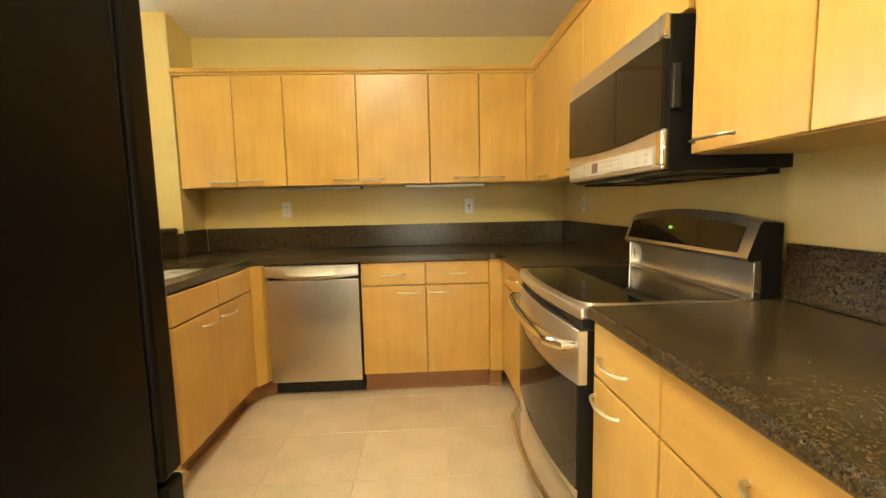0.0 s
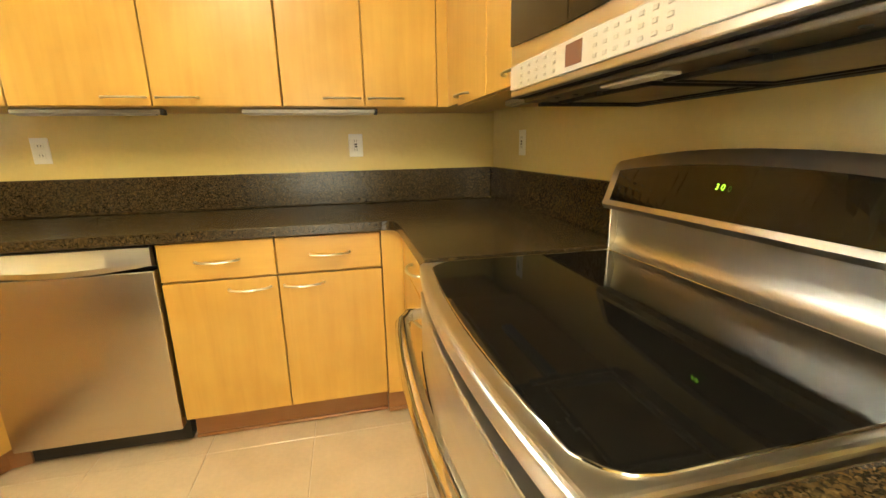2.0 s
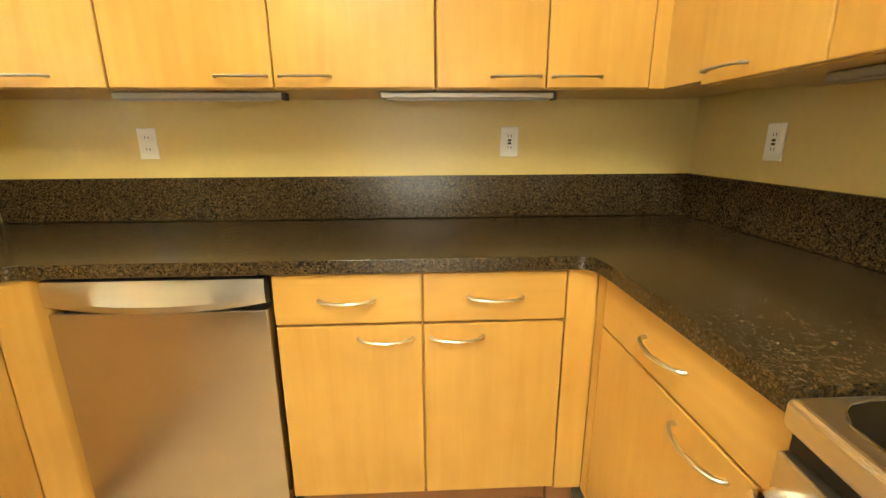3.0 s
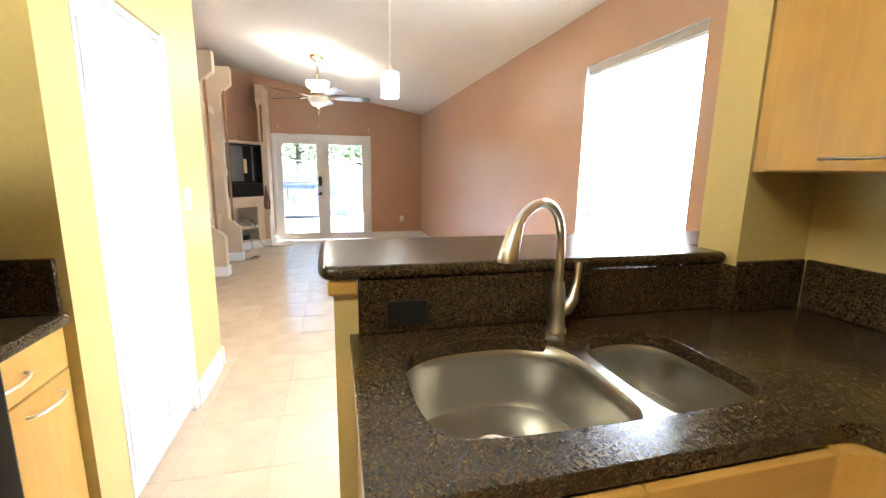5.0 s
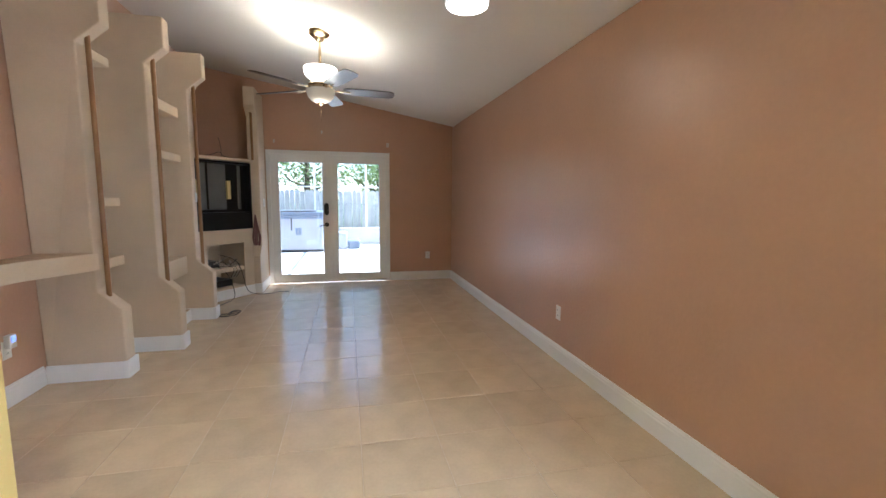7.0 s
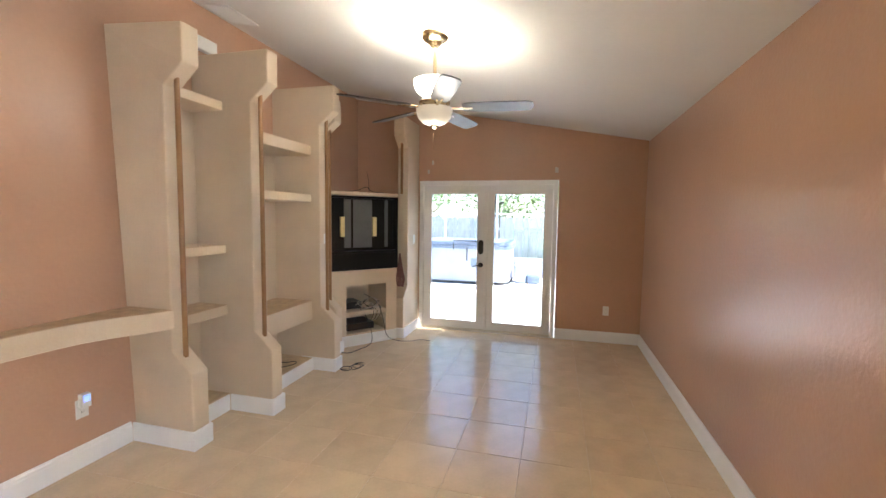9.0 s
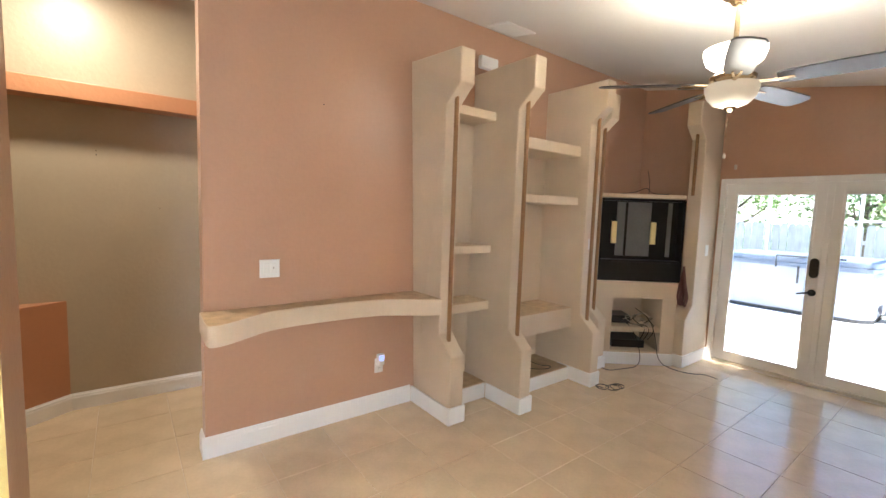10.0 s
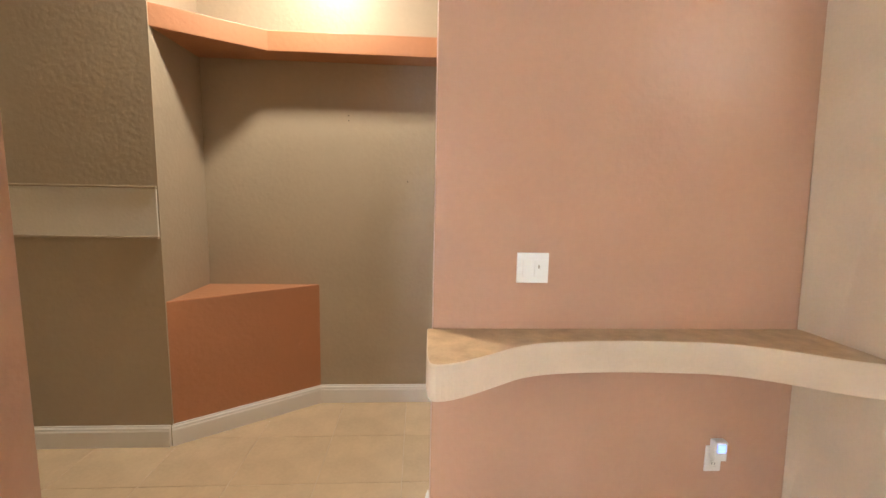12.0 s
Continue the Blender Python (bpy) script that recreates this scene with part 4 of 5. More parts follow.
# outlets, switches, under-cabinet lights
def outlet(face, u, d, z, w=0.072, h=0.116, name="outlet", label="white duplex outlet on the wall", kind="duplex", m=PLATE):
    o = OUT[face]
    s = o[1] if face in "SN" else o[0]
    at = (u, d, z) if face in "SN" else (d, u, z)
    e = thing(name, at, label, name.replace("_", " "))
    pl = part("cover_plate", fb(face, u - w / 2, u + w / 2, d + s * 0.001, d + s * 0.007, z - h / 2, z + h / 2, 0.003), m, e)
    if kind == "duplex":
        for dz in (-0.022, 0.022):
            part("socket", fb(face, u - 0.017, u + 0.017, d + s * 0.005, d + s * 0.009, z + dz - 0.014, z + dz + 0.014, 0.003), m, pl)
            for du in (-0.006, 0.006):
                part("slot", fb(face, u + du - 0.0012, u + du + 0.0012, d + s * 0.008, d + s * 0.0094, z + dz - 0.004, z + dz + 0.006), RUBBER, pl)
    elif kind == "gfci":
        part("socket", fb(face, u - 0.017, u + 0.017, d + s * 0.005, d + s * 0.009, z - 0.034, z + 0.034, 0.002), m, pl)
        for dz in (-0.006, 0.006):
            part("button", fb(face, u - 0.007, u + 0.007, d + s * 0.008, d + s * 0.011, z + dz - 0.004, z + dz + 0.004, 0.001), RUBBER, pl)
        for dz in (-0.022, 0.022):
            for du in (-0.006, 0.006):
                part("slot", fb(face, u + du - 0.0012, u + du + 0.0012, d + s * 0.008, d + s * 0.0094, z + dz - 0.004, z + dz + 0.006), RUBBER, pl)
    elif kind == "rocker":
        n = 2 if w > 0.1 else 1
        for i in range(n):
            c = u + (i - (n - 1) / 2) * 0.046
            part("rocker", fb(face, c - 0.017, c + 0.017, d + s * 0.005, d + s * 0.010, z - 0.034, z + 0.034, 0.002), m, pl)
            if n == 2 and i == 0:
                part("slider", fb(face, c - 0.003, c + 0.003, d + s * 0.009, d + s * 0.014, z - 0.002, z + 0.012, 0.001), GREYINK, pl)
    return e


outlet("S", -2.168, 0, 1.228)
outlet("S", -0.763, 0, 1.228, kind="gfci")
outlet("W", -0.417, 0, 1.225, kind="gfci")
outlet("E", -1.40, -2.828, 0.985, 0.116, 0.072, label="dark bronze outlet lying in the granite splash", kind="plain", m=BLACK)
outlet("E", -0.27, -10.33, 0.40)
outlet("S", -6.635, 0.130, 0.40)
o = outlet("N", -6.625, -3.635, 0.36, label="white outlet with a plug-in night light glowing blue")
part("night_light", boxed(-6.655, -6.600, -3.627, -3.590, 0.37, 0.455, 0.006), PLATE, o)
part("sensor", boxed(-6.645, -6.610, -3.592, -3.587, 0.41, 0.445, 0.003), BLUELED, o)
outlet("N", -5.815, -3.635, 1.165, 0.125, 0.118, "light_switch", "white double dimmer switch plate above the shelf", "rocker")
outlet("N", -4.375, -2.40, 1.20, 0.118, 0.118, "light_switch", "white double rocker switch on the yellow pantry wall", "rocker")


def strip_light(face, u0, u1, d, z):
    at = ((u0 + u1) / 2, d, z) if face in "SN" else (d, (u0 + u1) / 2, z)
    e = thing("under_cabinet_light", at, "slim grey strip light under the wall cabinet, switched off", "light", "under-cabinet lights")
    part("housing", fb(face, u0, u1, d - 0.022, d + 0.022, z - 0.022, z - 0.002, 0.004), STRIP, e)
    part("lens", fb(face, u0 + 0.02, u1 - 0.02, d - 0.014, d + 0.014, z - 0.027, z - 0.021, 0.002), STRIP, e)
    c = (u1 + 0.012, u1 - 0.003) if face in "SN" else (u0 - 0.012, u0 + 0.003)
    part("end_cap", fb(face, min(c), max(c), d - 0.02, d + 0.02, z - 0.026, z - 0.002, 0.003), RUBBER, e)


strip_light("S", -2.09, -1.56, -0.255, ZU0)
strip_light("S", -1.245, -0.675, -0.255, ZU0)
strip_light("W", -1.22, -0.80, -0.22, 1.375)

# ---- pantry door ----
pd = thing("bifold_door", (-3.75, -2.42, 0), "white painted bifold pantry door with raised panels, closed", "door")
for x0, x1 in ((-4.212, -3.832), (-3.828, -3.448)):
    leaf = part("leaf", boxed(x0, x1, -2.455, -2.425, 0.012, 1.985, 0.003), WHITE, pd)
    for z0, z1 in ((0.13, 0.80), (0.92, 1.48), (1.58, 1.88)):
        part("raised_panel", boxed(x0 + 0.06, x1 - 0.06, -2.427, -2.418, z0, z1, 0.008, 2), WHITE, leaf)
part("knob", lathe([(0, 0), (0.009, 0), (0.009, 0.014), (0.017, 0.022), (0.018, 0.030), (0.011, 0.037), (0, 0.038)], (0, 0, 0), 20), NICKEL, pd, "small satin knob", True).matrix_basis = pose(-3.62, -2.425, 0.93, -90)
tagged(part("door_track", boxed(-4.232, -3.432, -2.465, -2.415, 1.99, 2.018, 0.002), WHITE), "white bifold track in the head of the opening", "track", kind="structure")
for x0, x1 in ((-4.250, -4.215), (-3.446, -3.425)):
    structure("trim_pantry", boxed(x0, x1, -2.50, -2.396, 0, 2.018, 0.002), WHITE, "white painted door jamb")
tagged(part("floor_stop", lathe([(0, 0), (0.012, 0), (0.012, 0.01), (0.005, 0.014), (0.005, 0.03), (0, 0.03)], (-4.20, -2.405, 0.003), 14), STEEL, smooth=True), "small steel pivot at the foot of the bifold door", "hardware")

# ---- living room window ----
wd = thing("window_1", (-3.945, 0.2, 0.82), "white aluminium window with a raised blind, bright daylight outside", "window")
wd["kind"] = "structure"
wf = bmesh.new()
for a in ((-4.458, -4.435, 0.837, 2.098), (-3.485, -3.462, 0.837, 2.098), (-4.435, -3.485, 0.837, 0.86), (-4.435, -3.485, 2.075, 2.098)):
    box(wf, a[0], a[1], 0.225, 0.255, a[2], a[3], 0.003)
part("window_frame", wf, WHITE, wd)
g = part("pane", boxed(-4.434, -3.486, 0.236, 0.242, 0.861, 2.074), GLASS, wd)
g.visible_shadow = False
part("window_sill", boxed(-4.459, -3.461, 0.134, 0.224, 0.8355, 0.847, 0.005), WHITE, wd)
bl = thing("blind_headrail", (-3.945, 0.17, 2.05), "grey-white headrail of a raised window blind", "blind")
part("rail", boxed(-4.455, -3.465, 0.145, 0.19, 2.057, 2.098, 0.004), PANELWHITE, bl)
for k in range(5):
    part("slat", boxed(-4.45, -3.47, 0.150, 0.186, 2.0362 + 0.0042 * k, 2.0394 + 0.0042 * k), PLATE, bl)

# ---- french doors ----
YD0, YD1 = -2.71, -0.887
fdr = thing("door_1", (-10.36, -1.83, 0), "white french doors with full glass panes, closed", "door")
fdr["kind"] = "structure"
bm = bmesh.new()
for y0, y1, z0, z1 in ((YD0, YD0 + 0.055, 0.0, 2.02), (YD1 - 0.055, YD1, 0.0, 2.02), (YD0 + 0.055, YD1 - 0.055, 1.965, 2.02)):
    box(bm, -10.47, -10.318, y0, y1, z0, z1, 0.004)
part("door_frame", bm, WHITE, fdr)
part("threshold", boxed(-10.47, -10.335, YD0 + 0.055, YD1 - 0.055, 0.002, 0.03, 0.004), STEEL, fdr)
for y0, y1, g0, g1 in ((YD0 + 0.057, -1.797, -2.552, -1.90), (-1.793, YD1 - 0.057, -1.695, -1.04)):
    lf = bmesh.new()
    for a0, a1, z0, z1 in ((y0, g0, 0.032, 1.962), (g1, y1, 0.032, 1.962), (g0, g1, 0.032, 0.13), (g0, g1, 1.855, 1.962)):
        box(lf, -10.385, -10.345, a0, a1, z0, z1, 0.002, 1)
    leaf = part("door_leaf", lf, WHITE, fdr)
    bead = bmesh.new()
    for a0, a1, z0, z1 in ((g0 - 0.012, g0 + 0.012, 0.118, 1.867), (g1 - 0.012, g1 + 0.012, 0.118, 1.867), (g0 + 0.012, g1 - 0.012, 0.118, 0.142), (g0 + 0.012, g1 - 0.012, 1.843, 1.867)):
        box(bead, -10.344, -10.334, a0, a1, z0, z1, 0.004, 2)
    part("glazing_bead", bead, WHITE, leaf)
    gl = part("pane", boxed(-10.368, -10.362, g0, g1, 0.13, 1.855), GLASS, leaf)
    gl.visible_shadow = False
astr = part("astragal", boxed(-10.345, -10.325, -1.820, -1.770, 0.034, 1.96, 0.005), WHITE, fdr)
kp = part("keypad_lock", prism([(-1.858 + 0.034 * math.cos(a), 1.145 + (0.10 if 0 < math.sin(a) else -0.10) * 0.55 + 0.04 * math.sin(a)) for a in np.linspace(0, 2 * math.pi, 20, endpoint=False)], "x", -10.346, -10.318, 0.004), BLACK, fdr, "black electronic lock")
part("rosette", lathe([(0, 0), (0.032, 0), (0.032, 0.006), (0.022, 0.014), (0.014, 0.03), (0, 0.03)], (0, 0, 0), 20), BLACK, fdr, "black round rosette", True).matrix_basis = pose(-10.345, -1.858, 0.905, 0, 90)
part("lever", tube([(-10.318, -1.858, 0.905), (-10.295, -1.863, 0.905), (-10.290, -1.893, 0.903), (-10.290, -1.938, 0.890), (-10.294, -1.963, 0.883)], [0.012, 0.012, 0.011, 0.009, 0.007], 10), BLACK, fdr, "black door lever", True)
tagged(part("door_chime", boxed(-10.328, -10.305, -0.935, -0.895, 2.11, 2.175, 0.006), PANELWHITE), "small cream sensor above the french door", "sensor")
tagged(part("wall_hook", boxed(-10.328, -10.312, -2.60, -2.575, 2.12, 2.17, 0.005), PANELWHITE), "small white curtain hook on the wall", "hook")


# ---- built-in shelves ----
def fin_profile(front, back, top, foot=0.55):
    """Side outline of a stucco fin: heavy head, set-back shaft, stepped foot. Points are (y, z) with y measured outward."""
    s = 0.15
    return [(back, 0), (front, 0), (front, foot - 0.04), (front - s, foot + 0.10), (front - s, top - 0.365), (front, top - 0.235), (front, top), (back, top)]


LS = "cream stucco shelf fin with a brown pole in its recess"


def fin(name, x_near, width, front, top, pole=True):
    e = thing(name, (x_near - width / 2, (front - 3.635) / 2, 0), LS, "pillar", "fins of the built-in shelves")
    b = part("shaft", prism(fin_profile(front, -3.633, top), "x", x_near, x_near - width), CREAM, e)
    bevelled(b, 0.010, 2, 25)
    if pole:
        part("pole", tube([(x_near - width * 0.45, front - 0.105, 0.60), (x_near - width * 0.45, front - 0.105, top - 0.29)], 0.017, 14), POLE, e, "round bronze-brown wooden pole", True)
    return e


first = fin("stucco_fin", -6.935, 0.130, -3.125, 2.700)
for v in [c for c in first.children if c.name.startswith("shaft")][0].data.vertices:
    if v.co.x > -6.94 and v.co.y < -3.6:
        v.co.x = -6.957 + 0.037 * v.co.z
fin("stucco_fin", -7.500, 0.120, -2.955, 2.735)
fin("stucco_fin", -8.455, 0.115, -2.965, 2.760)
fin("stucco_fin", -8.900, 0.135, -3.195, 2.770)


def shelf(x0, x1, front, z1, thick, label="cream plastered shelf with tan top between the fins", name="stucco_shelf"):
    bm = boxed(x0 + 0.002, x1 - 0.002, -3.630, front, z1 - thick, z1)
    bm.normal_update()
    for f in bm.faces:
        f.material_index = 1 if f.normal.z > 0.9 else 0
    ob = tagged(part(name, bm, [CREAM, CREAMTOP]), label, "shelf", "shelves of the built-in")
    bevelled(ob, 0.008, 2)
    return ob


for z1, th in ((2.380, 0.068), (1.305, 0.066), (0.840, 0.078), (0.135, 0.134)):
    shelf(-7.500, -7.065, -3.345, z1, th)
for z1, th in ((2.205, 0.095), (1.740, 0.072), (0.700, 0.190), (0.125, 0.124)):
    shelf(-8.455, -7.620, -3.205, z1, th)
tagged(part("stucco_back", boxed(-7.498, -7.067, -3.633, -3.615, 0.137, 2.310), CREAM), "cream plaster back of the shelf bay", "panel", kind="structure")
tagged(part("stucco_back", boxed(-8.453, -7.622, -3.633, -3.615, 0.127, 2.108), CREAM), "cream plaster back of the shelf bay", "panel", kind="structure")
tagged(part("cable_hole", lathe([(0, 0), (0.02, 0), (0.02, 0.004), (0, 0.004)], (0, 0, 0), 16), RUBBER), "dark cable hole in the shelf back", "hole", kind="structure").matrix_basis = pose(-8.15, -3.614, 1.46, -90)
# white skirting round the feet
for x0, x1, f in ((-7.065, -6.935, -3.125), (-7.620, -7.500, -2.955), (-8.570, -8.455, -2.965), (-9.035, -8.900, -3.195)):
    bm = bmesh.new()
    box(bm, x0 - 0.014, x1 + 0.014, f - 0.02, f + 0.015, 0.002, 0.13, 0.004)
    box(bm, x1, x1 + 0.014, -3.62 if x1 > -7.0 else -3.33, f - 0.02, 0.002, 0.13, 0.004)
    box(bm, x0 - 0.014, x0, -3.33, f - 0.02, 0.002, 0.13, 0.004)
    structure("baseboard", bm, WHITE, "white baseboard wrapping the stucco fin")
structure("baseboard", boxed(-7.484, -7.081, -3.345, -3.331, 0.002, 0.128, 0.004), WHITE, "white baseboard of the shelf bay")
structure("baseboard", boxed(-8.439, -7.636, -3.205, -3.191, 0.002, 0.120, 0.004), WHITE, "white baseboard of the shelf bay")

# floating shelf with a waved front
front = smooth_line([(-5.412, -3.630), (-5.402, -3.33), (-5.417, -3.265), (-5.50, -3.285), (-5.62, -3.36), (-5.76, -3.455), (-5.95, -3.485), (-6.20, -3.485), (-6.48, -3.465), (-6.64, -3.40), (-6.80, -3.295), (-6.933, -3.245)], 2)
bm = prism(front + [(-6.933, -3.632)], "z", 0.802, 0.924)
bm.normal_update()
for f in bm.faces:
    f.material_index = 1 if f.normal.z > 0.9 else 0
ob = tagged(part("floating_shelf", bm, [CREAM, CREAMTOP]), "cream stucco floating shelf with a waved front and tan top", "shelf")
bevelled(ob, 0.018, 3, 50)

# ---- corner television unit ----
C45 = Matrix(((-0.773, 0.634, 0, -9.40), (0.634, 0.773, 0, -3.06), (0, 0, 1, 0), (0, 0, 0, 1)))


def corner(bm):
    """Moves a shape drawn in the unit's own axes (along its face, out of its face, up) to its corner."""
    bmesh.ops.transform(bm, matrix=C45, verts=bm.verts[:])
    bmesh.ops.recalc_face_normals(bm, faces=bm.faces[:])
    return bm


# fin standing out from the west wall beside the glazed doors
WX, WY0, WY1 = -9.74, -2.865, -2.725
wf = thing("stucco_fin", (-10.0, (WY0 + WY1) / 2, 0), LS, "pillar", "fins of the built-in shelves")
b = part("shaft", prism([(x, z) for x, z in fin_profile(WX, -10.328, 2.765, 0.55)], "y", WY0, WY1), CREAM, wf)
bevelled(b, 0.010, 2, 25)
part("pole", tube([(WX - 0.105, (WY0 + WY1) / 2, 1.82), (WX - 0.105, (WY0 + WY1) / 2, 2.46)], 0.017, 14), POLE, wf, "round bronze-brown wooden pole", True)
bm = bmesh.new()
box(bm, WX - 0.02, WX + 0.015, WY0 + 0.03, WY1 + 0.014, 0.002, 0.13, 0.004)
box(bm, -10.326, WX - 0.02, WY1, WY1 + 0.014, 0.002, 0.13, 0.004)
structure("baseboard", bm, WHITE, "white baseboard wrapping the stucco fin")

tu = thing("television_unit", (-9.40, -3.06, 0), "cream stucco corner unit with television recess and cable cubby", "media unit")
part("top_shelf", corner(boxed(-0.475, 0.415, -0.45, 0.0, 1.775, 1.815, 0.006)), [CREAM], tu)
for nm, a in (("ledge", (-0.475, 0.400, -0.60, 0.0, 0.72, 0.895)), ("cheek", (-0.475, -0.265, -0.60, 0.0, 0.0, 0.719)), ("cheek", (0.255, 0.400, -0.60, 0.0, 0.0, 0.719)), ("plinth", (-0.264, 0.254, -0.60, 0.0, 0.0, 0.145)), ("cubby_back", (-0.264, 0.254, -0.60, -0.50, 0.146, 0.719))):
    part(nm, corner(boxed(*a)), CREAM, tu)
part("cubby_shelf", corner(boxed(-0.264, 0.254, -0.50, -0.01, 0.355, 0.405, 0.005)), CREAM, tu)
part("recess_back", corner(boxed(-0.434, 0.434, -0.60, -0.55, 0.896, 1.774)), CREAM, tu)
bm = bmesh.new()
box(bm, -0.46, 0.395, 0.0, 0.015, 0.002, 0.13, 0.003)
tagged(part("baseboard", corner(bm), WHITE), "white baseboard round the corner unit", "baseboard", kind="structure")
tv = thing("television", (-9.42, -3.08, 0.896), "large black rear-projection television, grey panel and yellow brackets behind the screen", "television")
bm = bmesh.new()
for a in ((-0.432, 0.432, 0.898, 1.120), (-0.432, 0.432, 1.745, 1.768), (-0.432, -0.412, 1.120, 1.745), (0.412, 0.432, 1.120, 1.745)):
    box(bm, a[0], a[1], -0.50, -0.03, a[2], a[3])
part("cabinet", corner(bm), BLACKMATT, tv)
part("speaker_panel", corner(boxed(-0.415, 0.415, -0.031, -0.024, 0.915, 1.10, 0.003)), BLACKMATT, tv)
part("screen_well", corner(boxed(-0.411, 0.411, -0.20, -0.14, 1.121, 1.744)), BLACKMATT, tv, "dark screen well")
part("grey_panel", corner(boxed(-0.235, 0.125, -0.139, -0.125, 1.157, 1.735, 0.003)), TVGREY, tv, "dull grey panel behind the screen")
part("seam", corner(boxed(-0.150, -0.125, -0.126, -0.122, 1.160, 1.730)), BLACKMATT, tv)
part("side_strip", corner(boxed(0.300, 0.345, -0.139, -0.130, 1.157, 1.735, 0.003)), TVGREY, tv)
for u in (-0.285, 0.127):
    part("bracket", corner(boxed(u, u + 0.048, -0.139, -0.100, 1.290, 1.525, 0.003)), BRASSY, tv, "pale brass-yellow bracket")
o = outlet("N", -10.12, -2.724, 1.24, 0.078, 0.118, "light_switch", "white switch on the side of the corner unit", "rocker")
outlet("N", -8.535, -3.114, 1.31, 0.045, 0.10, "light_switch", "small white switch on the stucco fin", "rocker")


def cable(name, pts, label, r=0.004, m=RUBBER):
    return tagged(part(name, tube(smooth_line(pts, 3), r, 6), m, smooth=True), label, "cable")


def cpt(u, v, z):
    p = C45 @ Vector((u, v, z))
    return (p.x, p.y, p.z)


cable("loose_cable", [cpt(-0.1, -0.3, 0.44), cpt(-0.05, -0.05, 0.42), cpt(0.0, 0.02, 0.30), cpt(0.05, 0.05, 0.10), cpt(0.0, 0.10, 0.008), cpt(-0.2, 0.18, 0.008), cpt(-0.35, 0.25, 0.008), cpt(-0.42, 0.12, 0.008)], "black cable hanging from the cubby onto the floor")
cable("loose_cable", [cpt(0.1, -0.3, 0.55), cpt(0.15, -0.02, 0.50), cpt(0.20, 0.03, 0.30), cpt(0.22, 0.06, 0.06), cpt(0.35, 0.14, 0.008), cpt(0.5, 0.24, 0.008), cpt(0.62, 0.22, 0.008), cpt(0.68, 0.34, 0.008)], "black cable hanging from the cubby onto the floor")
cable("loose_cable", [cpt(-0.15, -0.2, 0.412), cpt(0.0, -0.12, 0.50), cpt(0.12, -0.08, 0.56), cpt(0.2, -0.10, 0.46), cpt(0.1, -0.05, 0.42), cpt(-0.05, -0.04, 0.43), cpt(0.1, -0.02, 0.44), cpt(0.22, -0.06, 0.415)], "tangle of cables on the cubby shelf", 0.005, GREYINK)
cable("loose_cable", [cpt(-0.25, -0.25, 1.822), cpt(-0.05, -0.15, 1.835), cpt(0.05, -0.10, 1.90), cpt(0.10, -0.12, 1.825), cpt(0.30, -0.05, 1.822), cpt(0.2, -0.1, 1.822)], "thin cable lying on top of the corner unit", 0.004)
cable("antenna_wire", [cpt(0.08, -0.12, 1.817), cpt(0.085, -0.13, 1.95), cpt(0.06, -0.14, 2.07)], "thin wire standing on the corner unit", 0.003)
cable("loose_cable", [(-8.05, -3.37, 0.132), (-8.1, -3.28, 0.14), (-8.22, -3.24, 0.132), (-8.3, -3.29, 0.132), (-8.2, -3.36, 0.132), (-8.12, -3.47, 0.19), (-8.15, -3.57, 0.26)], "black cable in the lower shelf bay")
cable("loose_cable", [(-8.56, -2.98, 0.008), (-8.48, -2.90, 0.008), (-8.52, -2.83, 0.008), (-8.62, -2.86, 0.008), (-8.60, -2.95, 0.008), (-8.50, -2.94, 0.012), (-8.53, -2.87, 0.012)], "coil of cable on the tiled floor")
for k in range(5):
    u0, v0 = -0.12 + 0.07 * k, -0.30 + 0.03 * k
    cable("loose_cable", [cpt(u0, v0, 0.412), cpt(u0 + 0.06, v0 + 0.10, 0.47 + 0.03 * (k % 3)), cpt(u0 - 0.05, v0 + 0.16, 0.50), cpt(u0 + 0.02, v0 + 0.20, 0.43), cpt(0.10 + 0.02 * k, -0.03, 0.415), cpt(0.08 + 0.025 * k, 0.015, 0.36), cpt(0.06 + 0.02 * k, -0.03, 0.27)],
          "cable of the tangle spilling from the cubby shelf", 0.004, GREYINK if k % 2 else RUBBER)
for k in range(3):
    c = [(-8.62 - 0.02 * k + 0.075 * math.cos(a), -2.83 + 0.01 * k + 0.055 * math.sin(a), 0.006 + 0.005 * k) for a in np.linspace(0.4 * k, 0.4 * k + 5.6, 12)]
    cable("cable_coil", c, "loop of thin cable lying on the tiles", 0.0035)
tagged(part("receiver_box", corner(boxed(-0.24, 0.0, -0.42, -0.16, 0.407, 0.49, 0.004)), BLACK), "small black receiver box in the cubby", "electronics")
tagged(part("receiver_box", corner(boxed(-0.2, 0.15, -0.44, -0.12, 0.147, 0.23, 0.004)), BLACK), "black receiver box under the cubby shelf", "electronics")
bundle = thing("cord_bundle", (-9.71, -2.77, 0.8), "bundle of reddish cords hanging on the unit", "cord")
for k in range(14):
    a, s = random.uniform(-0.05, 0.05), random.uniform(-0.02, 0.02)
    part("cord", tube(smooth_line([(-9.728, -2.77, 1.08), (-9.715 + s, -2.77 + a, 0.86), (-9.712 + s, -2.77 + a * 1.7, 0.76), (-9.722, -2.77 + a, 0.66 + abs(s))], 2), 0.009, 6), mat("dusty_red_cord", (0.16, 0.07, 0.06), 0.7) if k == 0 else bpy.data.materials["dusty_red_cord"], bundle, smooth=True)

